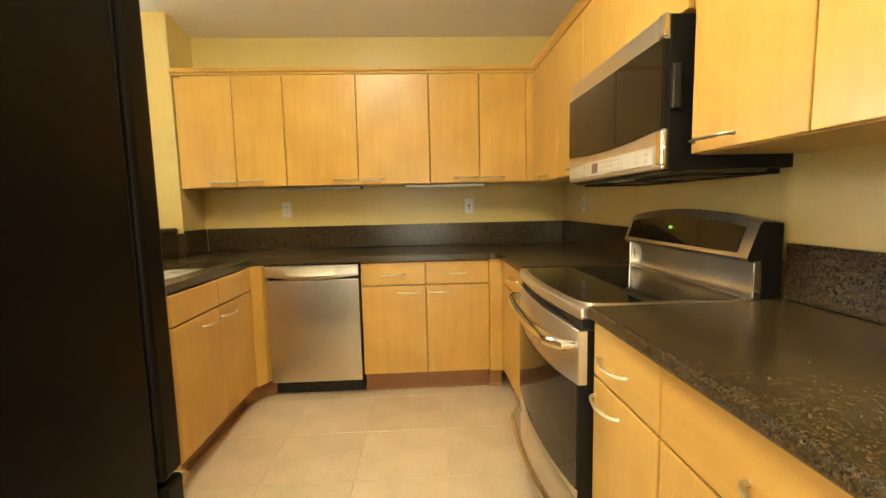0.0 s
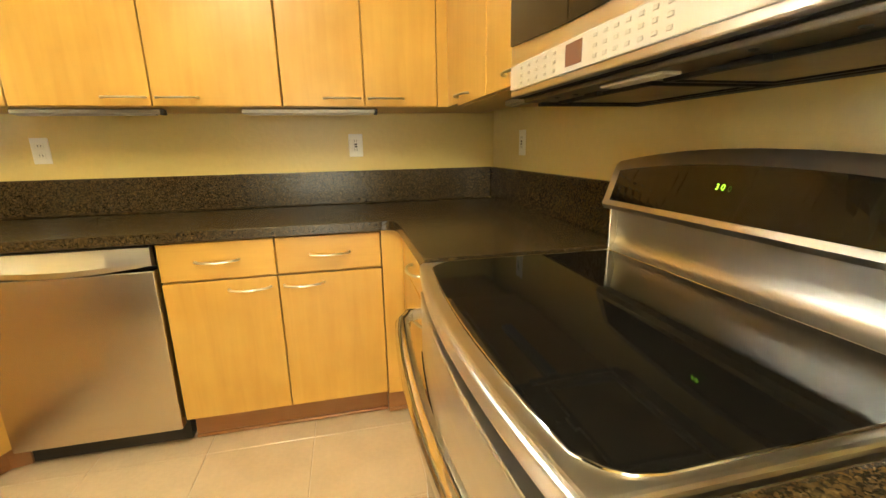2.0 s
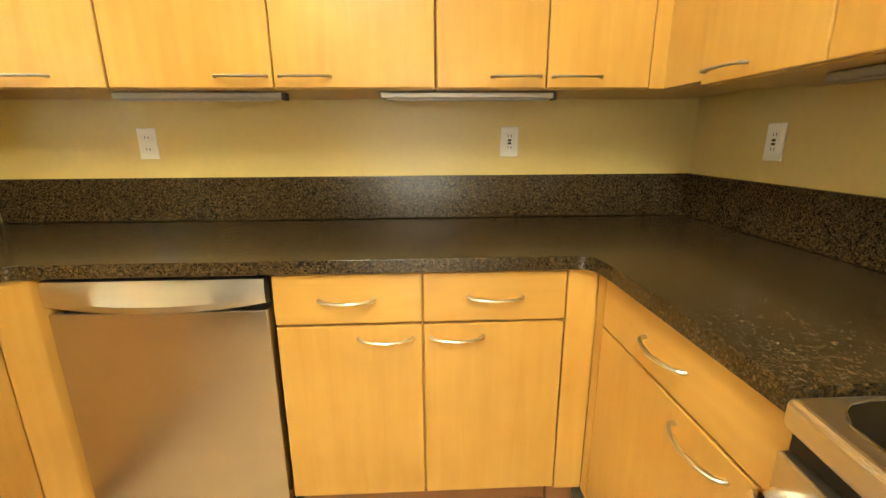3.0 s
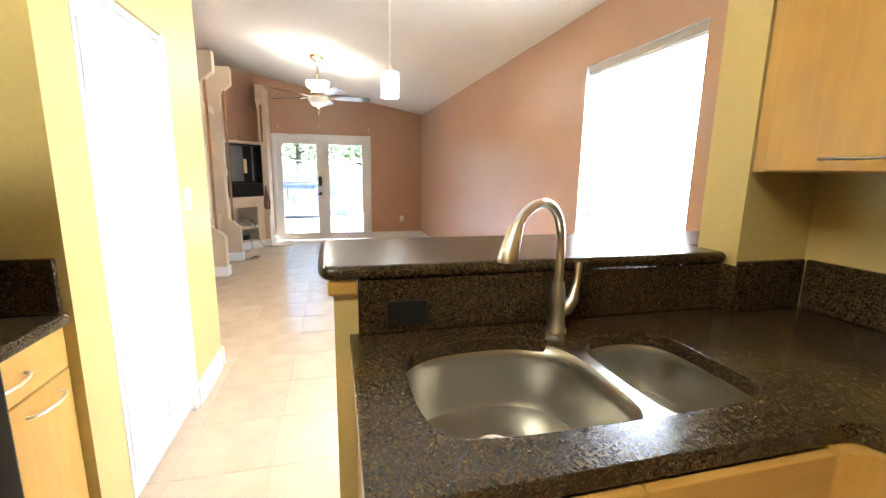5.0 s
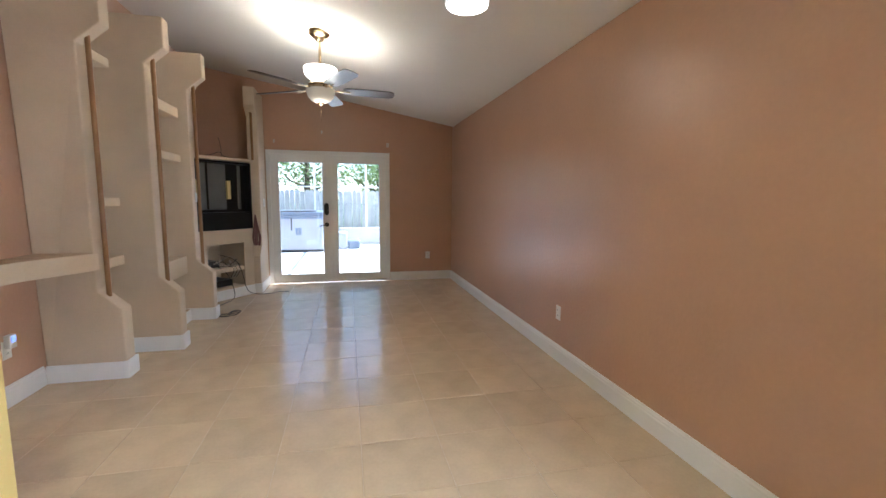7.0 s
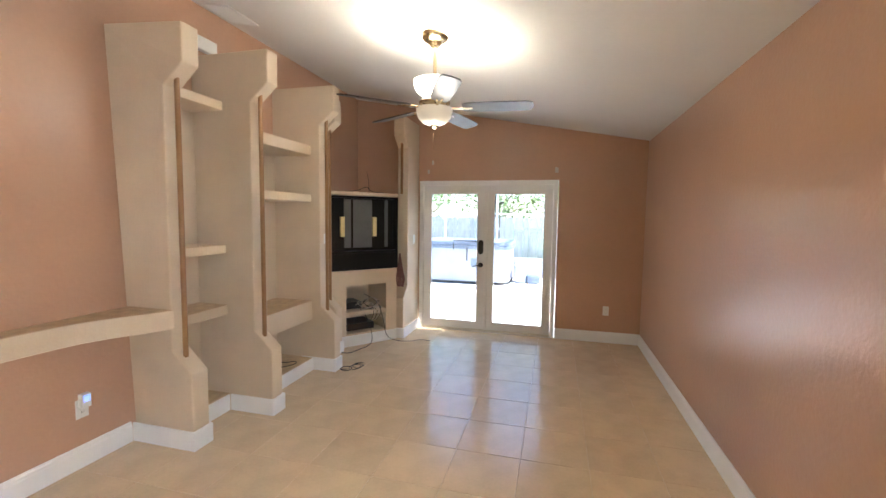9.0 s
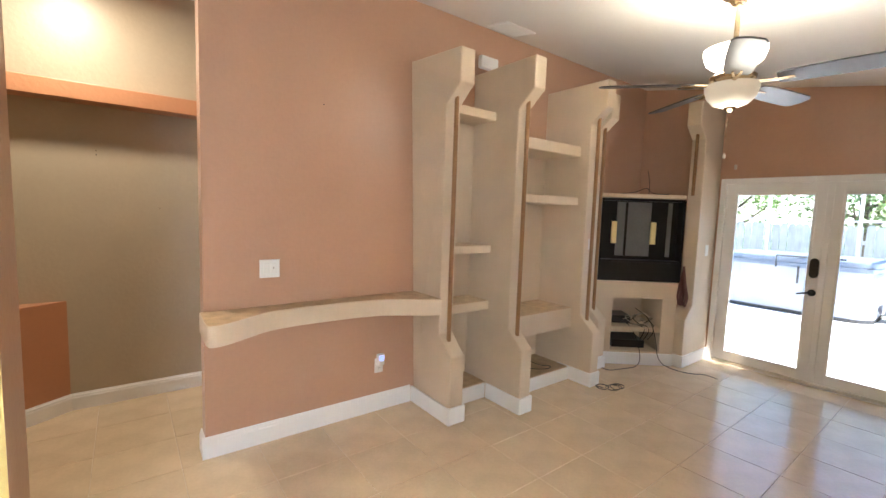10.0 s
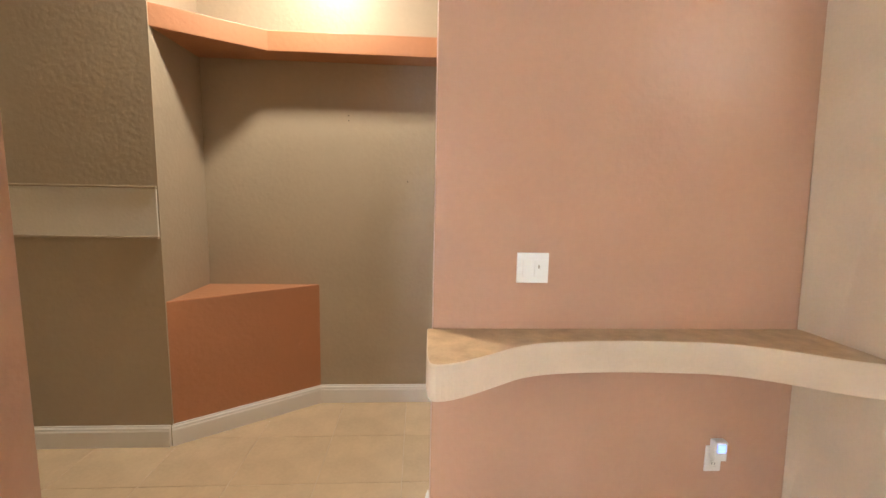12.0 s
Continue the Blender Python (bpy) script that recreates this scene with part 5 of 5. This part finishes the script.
# ---- ceiling fan ----
FX, FY = -7.745, -1.765
fan = thing("ceiling_fan", (FX, FY, 2.14), "five-blade ceiling fan with lit frosted bowls and antique brass body", "ceiling fan")
zt = zc(FY)
part("canopy", lathe([(0.014, -0.085), (0.032, -0.082), (0.044, -0.066), (0.050, -0.052), (0.072, -0.044), (0.088, -0.030), (0.094, -0.022), (0.090, -0.016), (0.096, 0.006), (0, 0.02)], (FX, FY, zt - 0.002), 28), BRASS, fan, smooth=True)
part("downrod", tube([(FX, FY, 2.39), (FX, FY, zt - 0.06)], 0.0125, 12), BRASS, fan, smooth=True)
part("upper_bowl", lathe([(0.05, 2.352), (0.10, 2.358), (0.132, 2.385), (0.146, 2.425), (0.148, 2.452), (0.143, 2.452), (0.140, 2.425), (0.127, 2.390), (0.09, 2.366), (0.05, 2.362)], (FX, FY, 0.045), 32), BOWL, fan, "lit frosted glass uplight bowl", True)
part("motor", lathe([(0, 2.268), (0.075, 2.270), (0.108, 2.285), (0.112, 2.305), (0.085, 2.325), (0.07, 2.345), (0.055, 2.352), (0, 2.352)], (FX, FY, 0.045), 32), BRASS, fan, smooth=True)
part("lower_bowl", lathe([(0.0, 2.142), (0.04, 2.145), (0.085, 2.162), (0.115, 2.195), (0.128, 2.235), (0.130, 2.262), (0, 2.266)], (FX, FY, 0.045), 32), BOWLDIM, fan, "frosted alabaster light bowl", True)
part("finial", lathe([(0, 2.118), (0.012, 2.120), (0.020, 2.130), (0.028, 2.138), (0.030, 2.146), (0, 2.148)], (FX, FY, 0.045), 20), BRASS, fan, smooth=True)
part("pull_chain", tube([(FX + 0.02, FY, 2.13), (FX + 0.02, FY, 2.02)], 0.0018, 6), BRASS, fan)
part("pull_knob", lathe([(0, 0), (0.007, 0.004), (0.008, 0.018), (0.004, 0.03), (0, 0.03)], (FX + 0.02, FY, 1.91), 12), PANELWHITE, fan, smooth=True)
bl = [(0.20, -0.050), (0.24, -0.062), (0.45, -0.070), (0.645, -0.068), (0.68, -0.052), (0.692, 0.0), (0.68, 0.052), (0.645, 0.068), (0.45, 0.070), (0.24, 0.062), (0.20, 0.050)]
for k in range(5):
    M5 = Matrix.Translation((FX, FY, 2.312)) @ Matrix.Rotation(radians(24 + 72 * k), 4, "Z")
    bm = prism(bl, "z", -0.004, 0.004, 0.001, 1)
    bmesh.ops.transform(bm, matrix=M5 @ Matrix.Rotation(radians(-12), 4, "X"), verts=bm.verts[:])
    blade = part("blade", bm, BLADE, fan)
    bm = tube([(0.08, 0, -0.01), (0.14, 0, -0.006), (0.19, 0.012, -0.008), (0.27, 0.018, -0.007)], [0.014, 0.012, 0.010, 0.006], 8, flat=0.6)
    tube([(0.19, -0.008, -0.008), (0.27, -0.022, -0.010)], [0.010, 0.006], 8, bm, 0.6)
    bmesh.ops.transform(bm, matrix=M5, verts=bm.verts[:])
    part("blade_iron", bm, BRASS, blade, smooth=True)

# ---- pendant ----
PX, PY = -4.83, -1.19
pn = thing("pendant_lamp", (PX, PY, 1.88), "white opal cylinder pendant lamp, lit, on a thin rod", "pendant lamp")
part("shade", lathe([(0.060, 1.852), (0.064, 1.855), (0.064, 2.018), (0.050, 2.026), (0.018, 2.030), (0.018, 2.024), (0.058, 2.014), (0.058, 1.856), (0.060, 1.852)], (PX, PY, 0.03), 32), PENDANTG, pn, "white opal glass cylinder", True)
part("bulb", lathe([(0, 1.868), (0.03, 1.874), (0.045, 1.90), (0.036, 1.94), (0.014, 1.98), (0, 1.98)], (PX, PY, 0.03), 20), PENDANTB, pn, smooth=True)
part("socket_cap", lathe([(0.020, 2.026), (0.020, 2.045), (0.012, 2.060), (0.004, 2.075), (0, 2.075)], (PX, PY, 0.03), 20), NICKEL, pn, smooth=True)
part("rod", tube([(PX, PY, 2.09), (PX, PY, zc(PY) - 0.02)], 0.0035, 8), NICKEL, pn)
part("canopy", lathe([(0, -0.025), (0.045, -0.022), (0.06, -0.008), (0.06, 0.01), (0, 0.01)], (PX, PY, zc(PY)), 24), NICKEL, pn, smooth=True)

# ---- ceiling vent, wall speaker ----
vent = thing("ceiling_vent", (-7.72, -3.45, zc(-3.45)), "white slatted air vent in the ceiling", "vent")
tilt = Matrix.Translation((-7.72, -3.45, zc(-3.45))) @ Matrix.Rotation(-math.atan(0.181), 4, "X")


def tilted(bm):
    bmesh.ops.transform(bm, matrix=tilt, verts=bm.verts[:])
    return bm


bm = bmesh.new()
for a in ((-0.17, 0.17, -0.13, -0.105), (-0.17, 0.17, 0.105, 0.13), (-0.17, -0.145, -0.105, 0.105), (0.145, 0.17, -0.105, 0.105)):
    box(bm, *a, -0.012, -0.001, 0.002, 1)
part("frame", tilted(bm), WHITE, vent)
part("backing", tilted(boxed(-0.145, 0.145, -0.105, 0.105, -0.004, -0.001)), GREYINK, vent)
for k in range(7):
    bm = boxed(-0.145, 0.145, -0.011, 0.011, -0.001, 0.001)
    bmesh.ops.transform(bm, matrix=Matrix.Translation((0, -0.09 + k * 0.03, -0.009)) @ Matrix.Rotation(radians(35), 4, "X"), verts=bm.verts[:])
    part("slat", tilted(bm), WHITE, vent)
sp = thing("wall_speaker", (-7.62, -3.62, 2.80), "small white speaker on the wall above the shelves", "speaker")
part("case", boxed(-7.725, -7.525, -3.633, -3.585, 2.80, 2.905, 0.012, 3), PLATE, sp)

# ---- hallway ----
for at, rot in (((-6.17, -3.634, 2.26), -90), ((-4.92, -4.859, 1.93), -90), ((-4.92, -4.859, 1.90), -90), ((-5.30, -4.859, 1.52), -90)):
    tagged(part("nail_hole", lathe([(0, 0), (0.004, 0), (0.004, 0.002), (0, 0.002)], (0, 0, 0), 10), RUBBER), "small dark nail hole in the painted wall", "nail hole", kind="structure").matrix_basis = pose(*at, rot)
art = thing("wall_panel", (-3.6, -4.41, 1.16), "plain white textured panel with thin trim on the taupe wall", "panel")
part("board", boxed(-4.005, -3.05, -4.358, -4.348, 1.19, 1.44, 0.002), mat("white_stucco_panel", (0.70, 0.66, 0.58), 0.6, var=0.06, fine=60, bump=0.4, dist=0.003), art)
part("trim_strip", boxed(-4.007, -3.05, -4.358, -4.338, 1.441, 1.453, 0.003), TAUPE, art)
part("trim_strip", boxed(-4.007, -3.05, -4.358, -4.338, 1.177, 1.189, 0.003), TAUPE, art)
can = thing("recessed_light", (-4.75, -4.22, zc(-5)), "round recessed ceiling light, lit warm", "ceiling light")
part("trim_ring", lathe([(0.085, -0.004), (0.11, -0.006), (0.115, 0.002), (0.085, 0.004), (0.085, -0.004)], (-4.75, -4.22, zc(-5) - 0.001), 28), WHITE, can, smooth=True)
kl = thing("ceiling_light", (-1.55, -2.55, zc(-2.55)), "rectangular frosted kitchen ceiling light, lit warm", "ceiling light")
part("base_pan", prism([(-3.12, 2.801), (-1.98, 2.801), (-1.98, zc(-1.98) + 0.01), (-3.12, zc(-3.12) + 0.01)], "x", -1.82, -1.28), WHITE, kl)
part("diffuser", boxed(-1.80, -1.30, -3.10, -2.00, 2.69, 2.800, 0.02, 3), glow("lit_frosted_diffuser", (1, 0.90, 0.66), 3.3), kl, "lit frosted diffuser")

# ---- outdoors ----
# unseen glowing panel, added to light the kitchen walls and counters from behind
structure("backdrop_south", boxed(-3.0, 0.6, -5.52, -5.50, -0.1, 3.4), glow("rear_fill_glow", (1.0, 0.93, 0.80), 0.45, (0.8, 0.8, 0.8)), "glowing panel added beyond the unseen rear opening")
backdrop = structure("backdrop", boxed(-7.2, -0.8, 1.60, 1.62, -0.1, 4.2), glow("bright_overcast_distance", (0.93, 0.97, 1.0), 4.9, (0.8, 0.8, 0.8)), "plain bright sky beyond the window")

CONC = mat("pale_patio_concrete", (0.74, 0.72, 0.68), 0.8, var=0.12, scale=2, fine=60, bump=0.2)
GRASS = mat("lawn_ground", (0.07, 0.10, 0.035), 0.9, var=0.4, scale=1.2, fine=30, bump=0.5, dist=0.02)
FENCE = wood("weathered_fence_board", (0.46, 0.43, 0.40), (0.62, 0.59, 0.55), 0.8)
TUB = mat("grey_spa_panel", (0.30, 0.31, 0.35), 0.5, var=0.08, fine=80, bump=0.1)
COVER = mat("slate_blue_vinyl", (0.13, 0.16, 0.21), 0.5, var=0.12, fine=90, bump=0.15)
LEAF = mat("leaf_green", (0.16, 0.23, 0.07), 0.55, var=0.5, scale=3, fine=20, bump=0.0, wander=0.3)
BARK = mat("tree_bark", (0.12, 0.09, 0.06), 0.9, var=0.3, scale=8, fine=40, bump=0.5, dist=0.01)
bm = bmesh.new()
for x0, x1, y0, y1 in ((-200, -10.60, -200, 200), (-10.60, 200, 0.30, 200), (-10.60, 200, -200, -5.3), (0.3, 200, -5.3, 0.30)):
    vs = [bm.verts.new(p) for p in ((x0, y0, -0.12), (x1, y0, -0.12), (x1, y1, -0.12), (x0, y1, -0.12))]
    bm.faces.new(vs)
structure("ground", bm, GRASS, "grassy ground around the house")
structure("patio", boxed(-16.2, -10.485, -6.5, 2.5, -0.16, -0.03, 0.004), CONC, "pale concrete patio slab")
# patio concrete again, its shade put into a darker grey colour
structure("curb_patio", boxed(-16.35, -16.2, -6.5, 2.5, -0.12, 0.45, 0.01), mat("shaded_concrete_block", (0.46, 0.45, 0.47), 0.8, var=0.1, scale=2, fine=50, bump=0.2), "low pale block wall at the patio edge")
hot = thing("hot_tub", (-15.2, -3.0, -0.03), "square grey hot tub with a slate blue vinyl cover", "hot tub")
def tub_outline(grow, r=0.34):
    x0, x1, y0, y1 = -16.1 - grow, -14.47 + grow, -4.1 - grow, -1.93 + grow
    return [(cx + r * math.cos(radians(a)), cy + r * math.sin(radians(a))) for cx, cy, a0 in ((x1 - r, y1 - r, 0), (x0 + r, y1 - r, 90), (x0 + r, y0 + r, 180), (x1 - r, y0 + r, 270)) for a in range(a0, a0 + 91, 15)]


part("shell", prism(tub_outline(0), "z", -0.028, 0.84), TUB, hot)
part("base_band", prism(tub_outline(0.008), "z", -0.029, 0.035), RUBBER, hot)
part("cover", prism(tub_outline(0.04), "z", 0.87, 0.97, 0.02, 2), COVER, hot, "slate blue folding cover")
part("cover_skirt", prism(tub_outline(0.05), "z", 0.80, 0.869), COVER, hot)
part("lifter_bar", tube([(-14.38, -3.2, 0.78), (-14.38, -3.2, 0.985), (-14.50, -2.3, 0.99)], 0.016, 8), RUBBER, hot, "dark cover lifter bar", True)
part("access_plate", boxed(-14.472, -14.462, -2.80, -2.66, 0.40, 0.58, 0.004), COVER, hot)
part("cover_strap", boxed(-14.419, -14.409, -2.90, -2.87, 0.52, 0.82, 0.002), RUBBER, hot)
st = thing("spa_step", (-15.2, -1.5, -0.03), "grey plastic two-tread spa step", "step")
part("upper_tread", boxed(-15.5, -14.95, -1.84, -1.55, -0.028, 0.42, 0.05, 3), TUB, st)
part("lower_tread", boxed(-15.5, -14.95, -1.548, -1.22, -0.028, 0.20, 0.05, 3), COVER, st)
fen = thing("fence", (-17.5, -1, -0.12), "weathered grey wooden privacy fence", "fence")
brd = []
for k in range(4):
    h = 1.64 + random.uniform(-0.03, 0.03)
    brd.append(link_mesh("board", prism([(-0.066, 0), (0.066, 0), (0.066, h - 0.05), (0.03, h), (-0.03, h), (-0.066, h - 0.05)], "x", -0.009, 0.009), FENCE))
for k in range(110):
    b = new("board", brd[k % 4])
    b.parent = fen
    b.matrix_parent_inverse = fen.matrix_basis.inverted()
    b.matrix_basis = pose(-17.5 + random.uniform(-0.006, 0.006), -9.0 + k * 0.145, -0.12 + random.uniform(0, 0.03), random.uniform(-0.8, 0.8), 0, 0)
for z in (0.25, 1.15):
    part("rail", boxed(-17.55, -17.512, -9.1, 7.0, z, z + 0.09), FENCE, fen)
cage = thing("screen_enclosure", (-16.27, -1, 0.45), "white aluminium posts and beams of a patio screen enclosure", "enclosure")
for y in (-5.4, -3.9, -2.45, -1.0, 0.5, 1.9):
    part("post", boxed(-16.30, -16.25, y - 0.025, y + 0.025, 0.451, 2.5, 0.003), WHITE, cage)
part("beam", boxed(-16.31, -16.24, -6.4, 2.5, 2.50, 2.58, 0.003), WHITE, cage)
part("beam", boxed(-16.31, -16.24, -6.4, 2.5, 1.62, 1.65, 0.002), WHITE, cage)
for y in (-3.9, -1.0, 1.9):
    part("rafter", boxed(-16.24, -10.55, y - 0.025, y + 0.025, 2.50, 2.58, 0.003), WHITE, cage)


def tree(x, y, h, spread):
    e = thing("tree", (x, y, -0.12), "leafy green tree behind the fence", "tree", "trees behind the fence")
    bm = tube([(x, y, -0.12), (x + 0.05, y + 0.04, h * 0.25), (x - 0.05, y, h * 0.5), (x + 0.04, y + 0.05, h * 0.8)], [0.14, 0.11, 0.08, 0.03], 9)
    tips = []
    for k in range(9):
        a, z0 = k * 2.4, h * (0.25 + 0.05 * k)
        t = Vector((x + spread * 0.7 * math.cos(a), y + spread * 0.7 * math.sin(a), z0 + random.uniform(0.3, 0.9)))
        tube([(x, y, z0), (x + spread * 0.3 * math.cos(a), y + spread * 0.3 * math.sin(a), z0 + 0.2), t], [0.05, 0.035, 0.012], 6, bm)
        tips.append(t)
    part("trunk", bm, BARK, e, smooth=True)
    verts, faces = [], []
    for k in range(230):
        t = random.choice(tips)
        c = t.lerp(Vector((x, y, t.z)), random.uniform(0, 0.5)) + Vector((random.gauss(0, 0.45), random.gauss(0, 0.45), random.gauss(0, 0.35)))
        for q in range(14):
            s = random.uniform(0.07, 0.13)
            p = c + Vector((random.gauss(0, 0.17), random.gauss(0, 0.17), random.gauss(0, 0.14)))
            r = Euler((random.uniform(-1.2, 1.2), random.uniform(-1.2, 1.2), random.uniform(0, 6.3))).to_matrix()
            n = len(verts)
            verts += [tuple(p + r @ Vector(v)) for v in ((0, 0, 0), (s * 0.35, s * 0.5, 0.012), (0, s * 1.25, 0), (-s * 0.35, s * 0.5, 0.012))]
            faces += [(n, n + 1, n + 2), (n, n + 2, n + 3)]
    me = bpy.data.meshes.new("crown")
    me.from_pydata(verts, [], faces)
    me.materials.append(LEAF)
    ob = new("crown", me)
    ob.parent = e
    ob.matrix_parent_inverse = e.matrix_basis.inverted()


for x, y, h, s in ((-19.6, -5.8, 4.6, 1.7), (-20.2, -3.0, 4.9, 1.8), (-19.4, -0.4, 4.4, 1.6), (-20.4, 2.0, 5.0, 1.8), (-20.0, 4.6, 4.7, 1.7)):
    tree(x, y, h, s)

# ---- floor ----
floor = structure("floor", boxed(-10.33, 0.0, -5.10, 0.130, -0.10, -0.003), GROUT, "beige ceramic tile floor with pale joints")
SX, SY = 0.427, 0.420
meshes = [link_mesh("tile", boxed(-SX / 2 + 0.0017, SX / 2 - 0.0017, -SY / 2 + 0.0017, SY / 2 - 0.0017, -0.008, 0.0, 0.0016, 1), TILE)]
rest = []
count = 0
for i in range(-14, 13):
    for j in range(-10, 5):
        cx, cy = -4.88 + (i + 0.5) * SX, -1.495 + (j + 0.5) * SY
        x0, x1, y0, y1 = cx - SX / 2, cx + SX / 2, cy - SY / 2, cy + SY / 2
        inside = -10.33 < x0 and x1 < -0.02 and y1 < 0.11 and y0 > -5.05
        living = cx < -3.3 and cy > -3.75
        kitchen = cx >= -3.3 and cy > -3.1
        hall = -7.0 < cx < -3.0 and -4.9 < cy <= -3.3
        aisle = cx > -1.75 and cy > -4.6
        if not (living or kitchen or hall or aisle):
            continue
        full = inside and not (kitchen and (cx < -2.7 and cy > -1.6 or cy > -0.35 or cx > -0.35))
        if full and count < 292 and (living or (kitchen and cx < -0.5 and cy > -2.9) or hall):
            t = new("tile", meshes[0])
            t.parent = floor
            t.matrix_basis = pose(cx, cy, random.uniform(-0.0006, 0.0004), random.uniform(-0.05, 0.05), random.uniform(-0.05, 0.05), 0)
            count += 1
        else:
            rest.append((max(x0, -10.328) + 0.0022, min(x1, -0.002) - 0.0022, max(y0, -5.09) + 0.0022, min(y1, 0.115) - 0.0022))
bm = bmesh.new()
for a in rest:
    if a[1] - a[0] > 0.02 and a[3] - a[2] > 0.02:
        box(bm, *a, -0.008, 0.0)
ob = part("cut_tiles", bm, TILE, floor)
ob["kind"] = "stuff"
